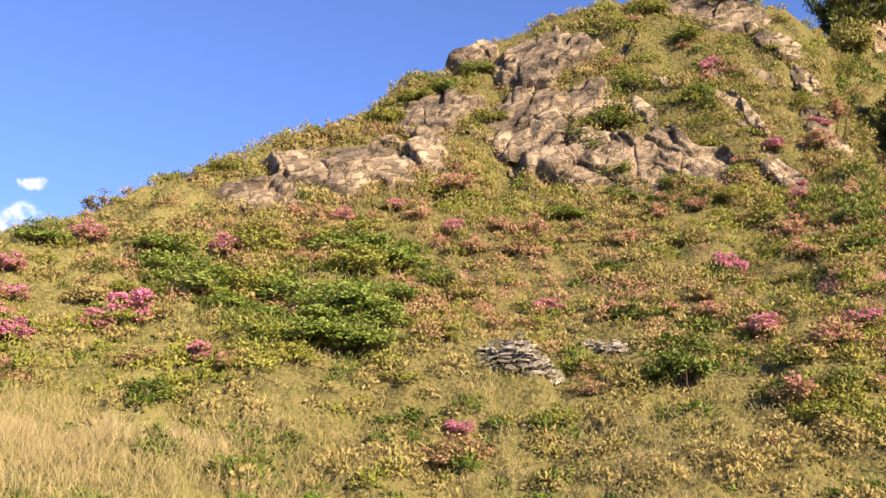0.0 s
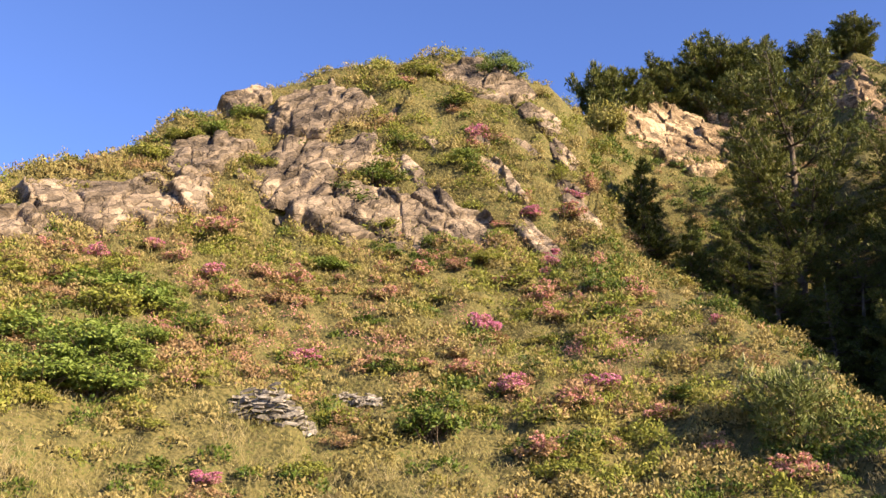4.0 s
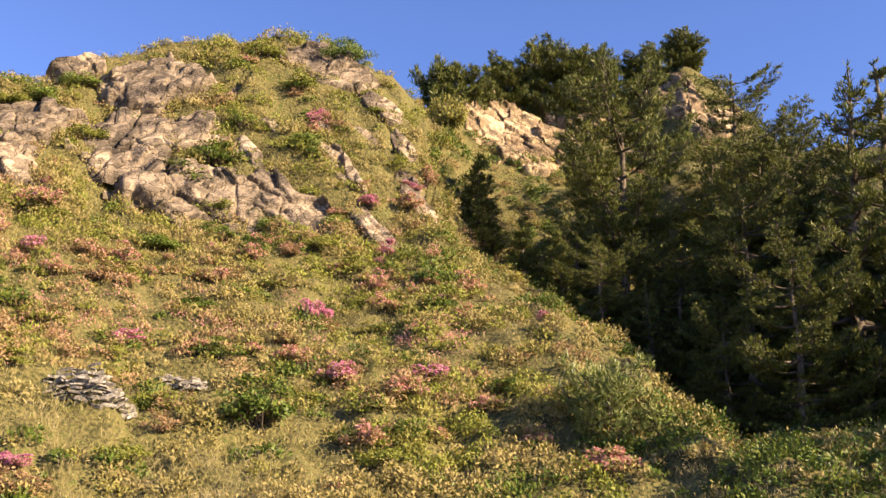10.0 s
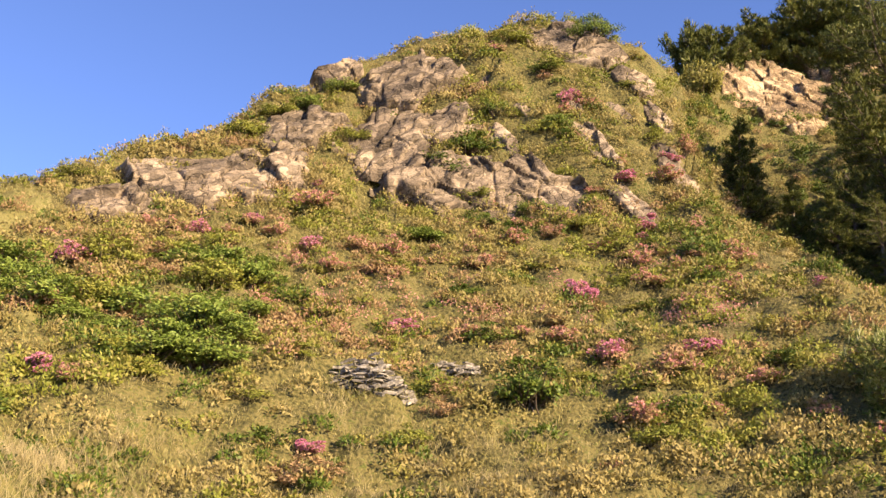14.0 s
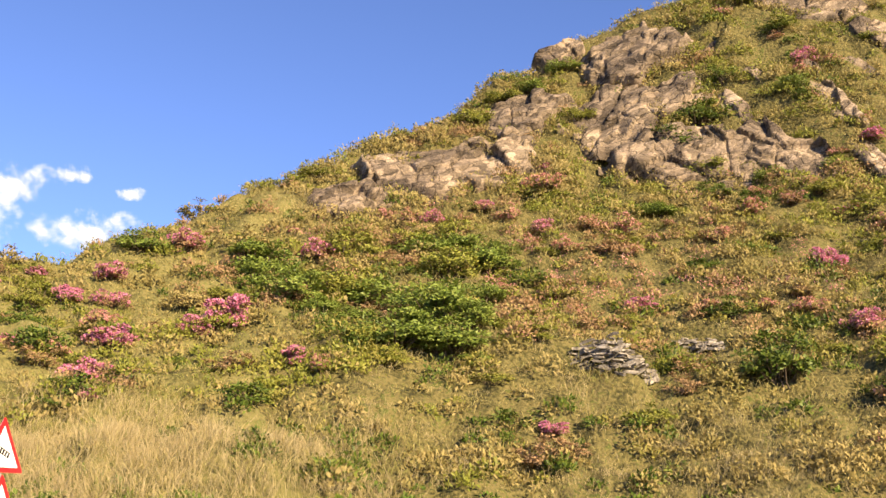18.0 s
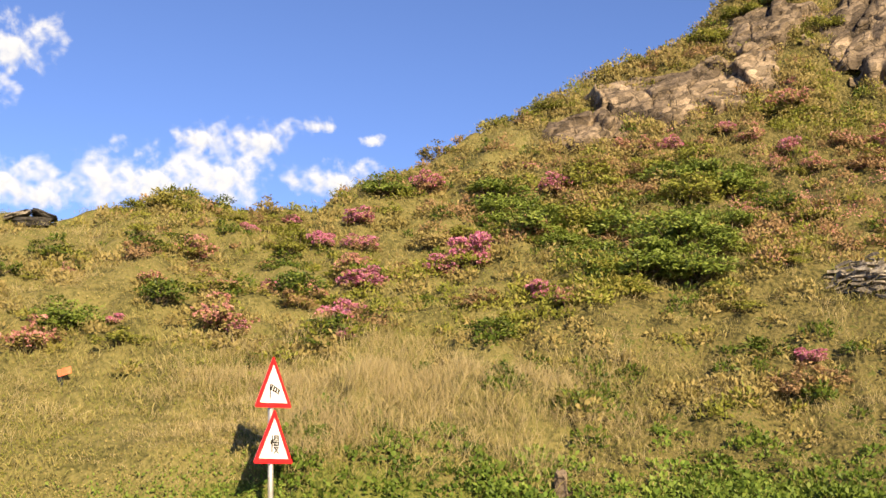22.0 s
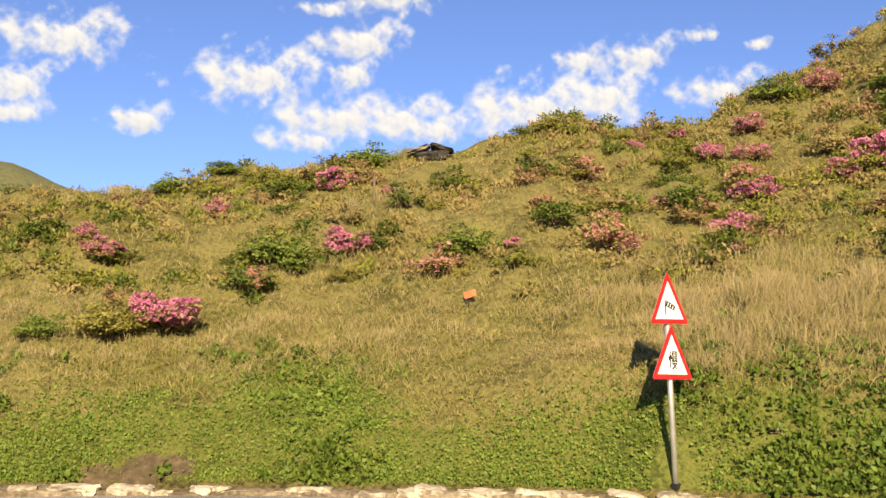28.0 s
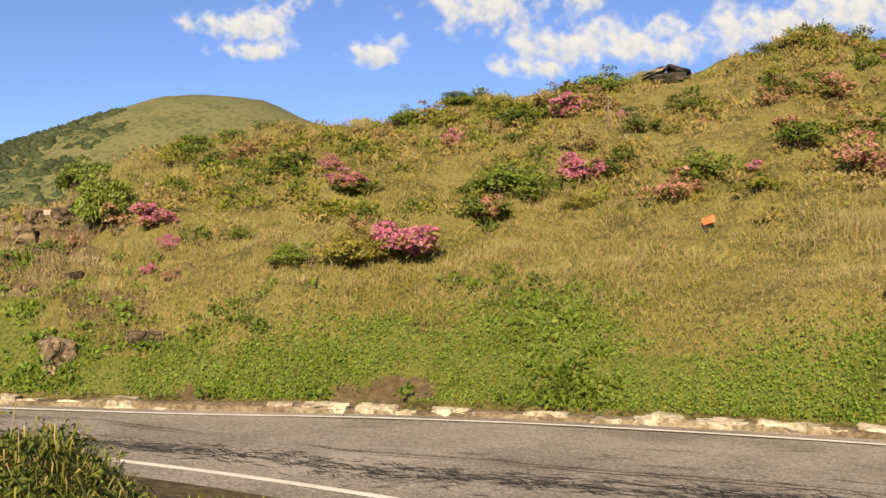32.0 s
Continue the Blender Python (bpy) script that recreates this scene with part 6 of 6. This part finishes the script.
# ---- overhanging rock on the skyline ----
rx_, ry_ = SKYLINE_ROCK
skyline = tagged(new("skyline_rock"), "dark overhanging rock slab on the grassy skyline", "rock")
skyline.matrix_basis = Matrix.Translation(on_land(rx_, ry_, -0.10)) @ pose(0, 0, 0, 0, 0, 33)
for dx, dz, w, h, tilt, s in ((-0.36, 0.24, 0.66, 0.13, -20, 31), (0.26, 0.30, 0.66, 0.14, 12, 32), (0.0, 0.10, 0.95, 0.26, -3, 33)):
    me = stone_mesh("ledge", (w * 0.9, 0.55, h * 0.85), s, SLATE if s == 31 else SLATE_DARK, 4, 0.22)
    o = part("ledge", me, skyline)
    o.matrix_basis = Matrix.Translation((dx, 0, dz)) @ pose(0, 0, 0, 0, tilt, 0)

# ---- weeds on the near verge ----
verge = tagged(new("roadside_weeds"), "tangle of green weeds and arching grass on the near verge", "weeds")
vx, vy = [float(q) for q in polar(-69.0, 4.7)]
verge.matrix_basis = Matrix.Translation((vx, vy, 0))
r = np.random.RandomState(77)


def mound(n, low, high):
    """Places on and in a low uneven mound, with the way outwards."""
    th, rad = r.uniform(0, 2 * np.pi, n), np.sqrt(r.uniform(0, 1, n))
    px2, py2 = np.cos(th) * rad * 1.25, np.sin(th) * rad * 0.95
    top = (1.26 - 1.0 * rad ** 3.0) * (0.9 + 0.16 * vnoise(px2, py2, 0.35, 41))
    at = np.stack([px2, py2, top * r.uniform(low, high, n)], 1)
    return at, unit(np.stack([px2 * 0.7, py2 * 0.7, np.full(n, 0.9)], 1))


base, out = mound(20000, 0.72, 1.0)
axis = unit(np.cross(out, r.normal(size=base.shape)) + 0.5 * out)
n = len(base)
part("foliage", mesh_np("foliage", *blades(base, axis, r.uniform(0.04, 0.08, n), r.uniform(0.012, 0.024, n), r, 0.3, out), WEED), verge)
for name, count, long, mat_ in (("grass", 15000, 0.17, TURF), ("dry_blades", 5000, 0.19, OLIVE)):
    base, out = mound(count, 0.72, 0.98)
    axis = unit(out * 0.6 + r.normal(0, 0.5, base.shape) + [0, 0, 0.35])
    part(name, mesh_np(name, *blades(base, axis, long * r.uniform(0.6, 1.25, count), r.uniform(0.005, 0.010, count), r, 0.65), mat_), verge)
sprig = []
for k in range(7):          # a leafy shoot leaning over the road
    p0 = np.array([0.80 + 0.03 * k, 0.5, 0.55])
    tip = p0 + [0.10 + 0.05 * k, 0.10 * math.sin(k), 0.42 - 0.05 * k]
    sprig.append(p0 + (tip - p0) * r.uniform(0.2, 1, (26, 1)) + r.normal(0, 0.02, (26, 3)))
base = np.concatenate(sprig)
n = len(base)
part("shoot", mesh_np("shoot", *blades(base, unit(r.normal(size=base.shape) + [0.4, 0, 0.3]), r.uniform(0.05, 0.085, n), r.uniform(0.018, 0.028, n), r, 0.2), WEED), verge, "darker leafy shoot")
stalks, heads = [], []
for k in range(4):
    a = r.uniform(0, 2 * np.pi)
    p0 = np.array([math.cos(a) * r.uniform(0.2, 1.1), math.sin(a) * r.uniform(0.2, 0.9), 0.0])
    tipz = r.uniform(0.95, 1.3)
    p1 = p0 + [r.normal(0, 0.16), r.normal(0, 0.16), tipz]
    s = np.linspace(0, 1, 5)[:, None]
    stalks.append(tube(p0 + (p1 - p0) * s + np.c_[0.06 * s * s, 0 * s, 0 * s], [0.006, 0.005, 0.005, 0.004, 0.002], 4))
    heads.append(np.repeat(p1[None], 14, 0) - np.c_[np.zeros((14, 2)), r.uniform(0, 0.3, 14)])
part("stalk", mesh_np("stalk", *joined(stalks), STRAW), verge)
base = np.concatenate(heads)
axis = unit(np.c_[r.normal(0, 1, (len(base), 2)), r.uniform(0, 1, len(base))])
part("seed_head", mesh_np("seed_head", *blades(base, axis, r.uniform(0.04, 0.09, len(base)), r.uniform(0.012, 0.022, len(base)), r, 0.2), WEED), verge)
# short turf of the near verge
n = 2500
b_, d_ = r.uniform(-75, -42, n), r.uniform(3.5, 9, n)
x, y = polar(b_, d_)
line_y = np.interp(x, NEAR[:, 0], NEAR[:, 1])
ok = y < line_y - 0.6
tufts("verge_grass", "rough grass on the near road verge", HERB, (r, x[ok], y[ok], 0 * x[ok], r.uniform(0.5, 1.3, ok.sum())), 8, 0.16, 0.010, 0.05, 0.5)

# ---- far woods ----
r = np.random.RandomState(91)
n = 4800
wb, wr = r.uniform(-80, -50, n), r.uniform(0.12, 0.99, n)
wd = 420 + 480 * wr * 0.75
wx, wy = polar(wb, wd)
peak_w = EYE + 780 * np.tan(np.radians(np.interp(wb, fb, top_el)))
wz = -45 + (peak_w + 45) * np.sin(np.clip(wr, 0, 1) * math.pi / 2) ** 1.1
el_w = np.degrees(np.arctan2(wz, wd))
gap_w = np.interp(wb, fb, top_el) - el_w
edge_n = 0.5 * vnoise(wb * 40, el_w * 40, 40, 6)
ok = ((gap_w < 0.8 + edge_n) & (wb < -62.5 + edge_n)) | ((wb < -64.8 + edge_n) & (el_w < 7.0 + edge_n))
wx, wy, wz = wx[ok], wy[ok], wz[ok]
k = 6
ang = np.arange(k) * 2 * np.pi / k
shape = np.concatenate([np.stack([np.cos(ang) * a, np.sin(ang) * a, np.full(k, h)], 1) for a, h in ((0.75, 0.0), (1.0, 0.45), (0.65, 0.85), (0.06, 1.1))])
big = r.uniform(2.0, 4.2, len(wx))
verts = shape[None] * big[:, None, None] * r.uniform(0.7, 1.25, (len(wx), len(shape), 1)) + np.stack([wx, wy, wz - 2.5], 1)[:, None]
f = np.array([(a * k + j, a * k + (j + 1) % k, (a + 1) * k + (j + 1) % k, (a + 1) * k + j) for a in range(3) for j in range(k)])
tagged(new("far_wood", mesh_np("far_wood", verts.reshape(-1, 3), (f[None] + (np.arange(len(wx)) * len(shape))[:, None, None]).reshape(-1, 4), FAR_WOOD)), "dark woods on the distant mountain flank", "woods", kind="stuff")

# ---- rubble on the bare earth ----
r, x, y, z, b = scatter(1500, 88, 0.0, 0.95, -80, -60)
want = np.clip((-60.5 - b) / 3, 0, 1) * np.clip(0.5 + vnoise(x, y, 1.5, 90), 0.1, 1)
ok = (r.rand(len(x)) < want) & (z > 1.7)
x, y, z = x[ok], y[ok], z[ok]
cube = np.array([(a, c, d) for a in (-1, 1) for c in (-1, 1) for d in (-1, 1)], float)
sides = np.array([(0, 1, 3, 2), (4, 6, 7, 5), (0, 4, 5, 1), (2, 3, 7, 6), (0, 2, 6, 4), (1, 5, 7, 3)])
big = r.uniform(0.02, 0.11, len(x)) ** 1.0
verts = cube[None] * r.uniform(0.55, 1.1, (len(x), 8, 3)) * big[:, None, None] * [1, 1, 0.7] + np.stack([x, y, z + 0.3 * big], 1)[:, None]
tagged(new("rubble", mesh_np("rubble", verts.reshape(-1, 3), (sides[None] + 8 * np.arange(len(x))[:, None, None]).reshape(-1, 4), ROCK)), "brown stone rubble scattered on bare earth", "rubble", kind="stuff")
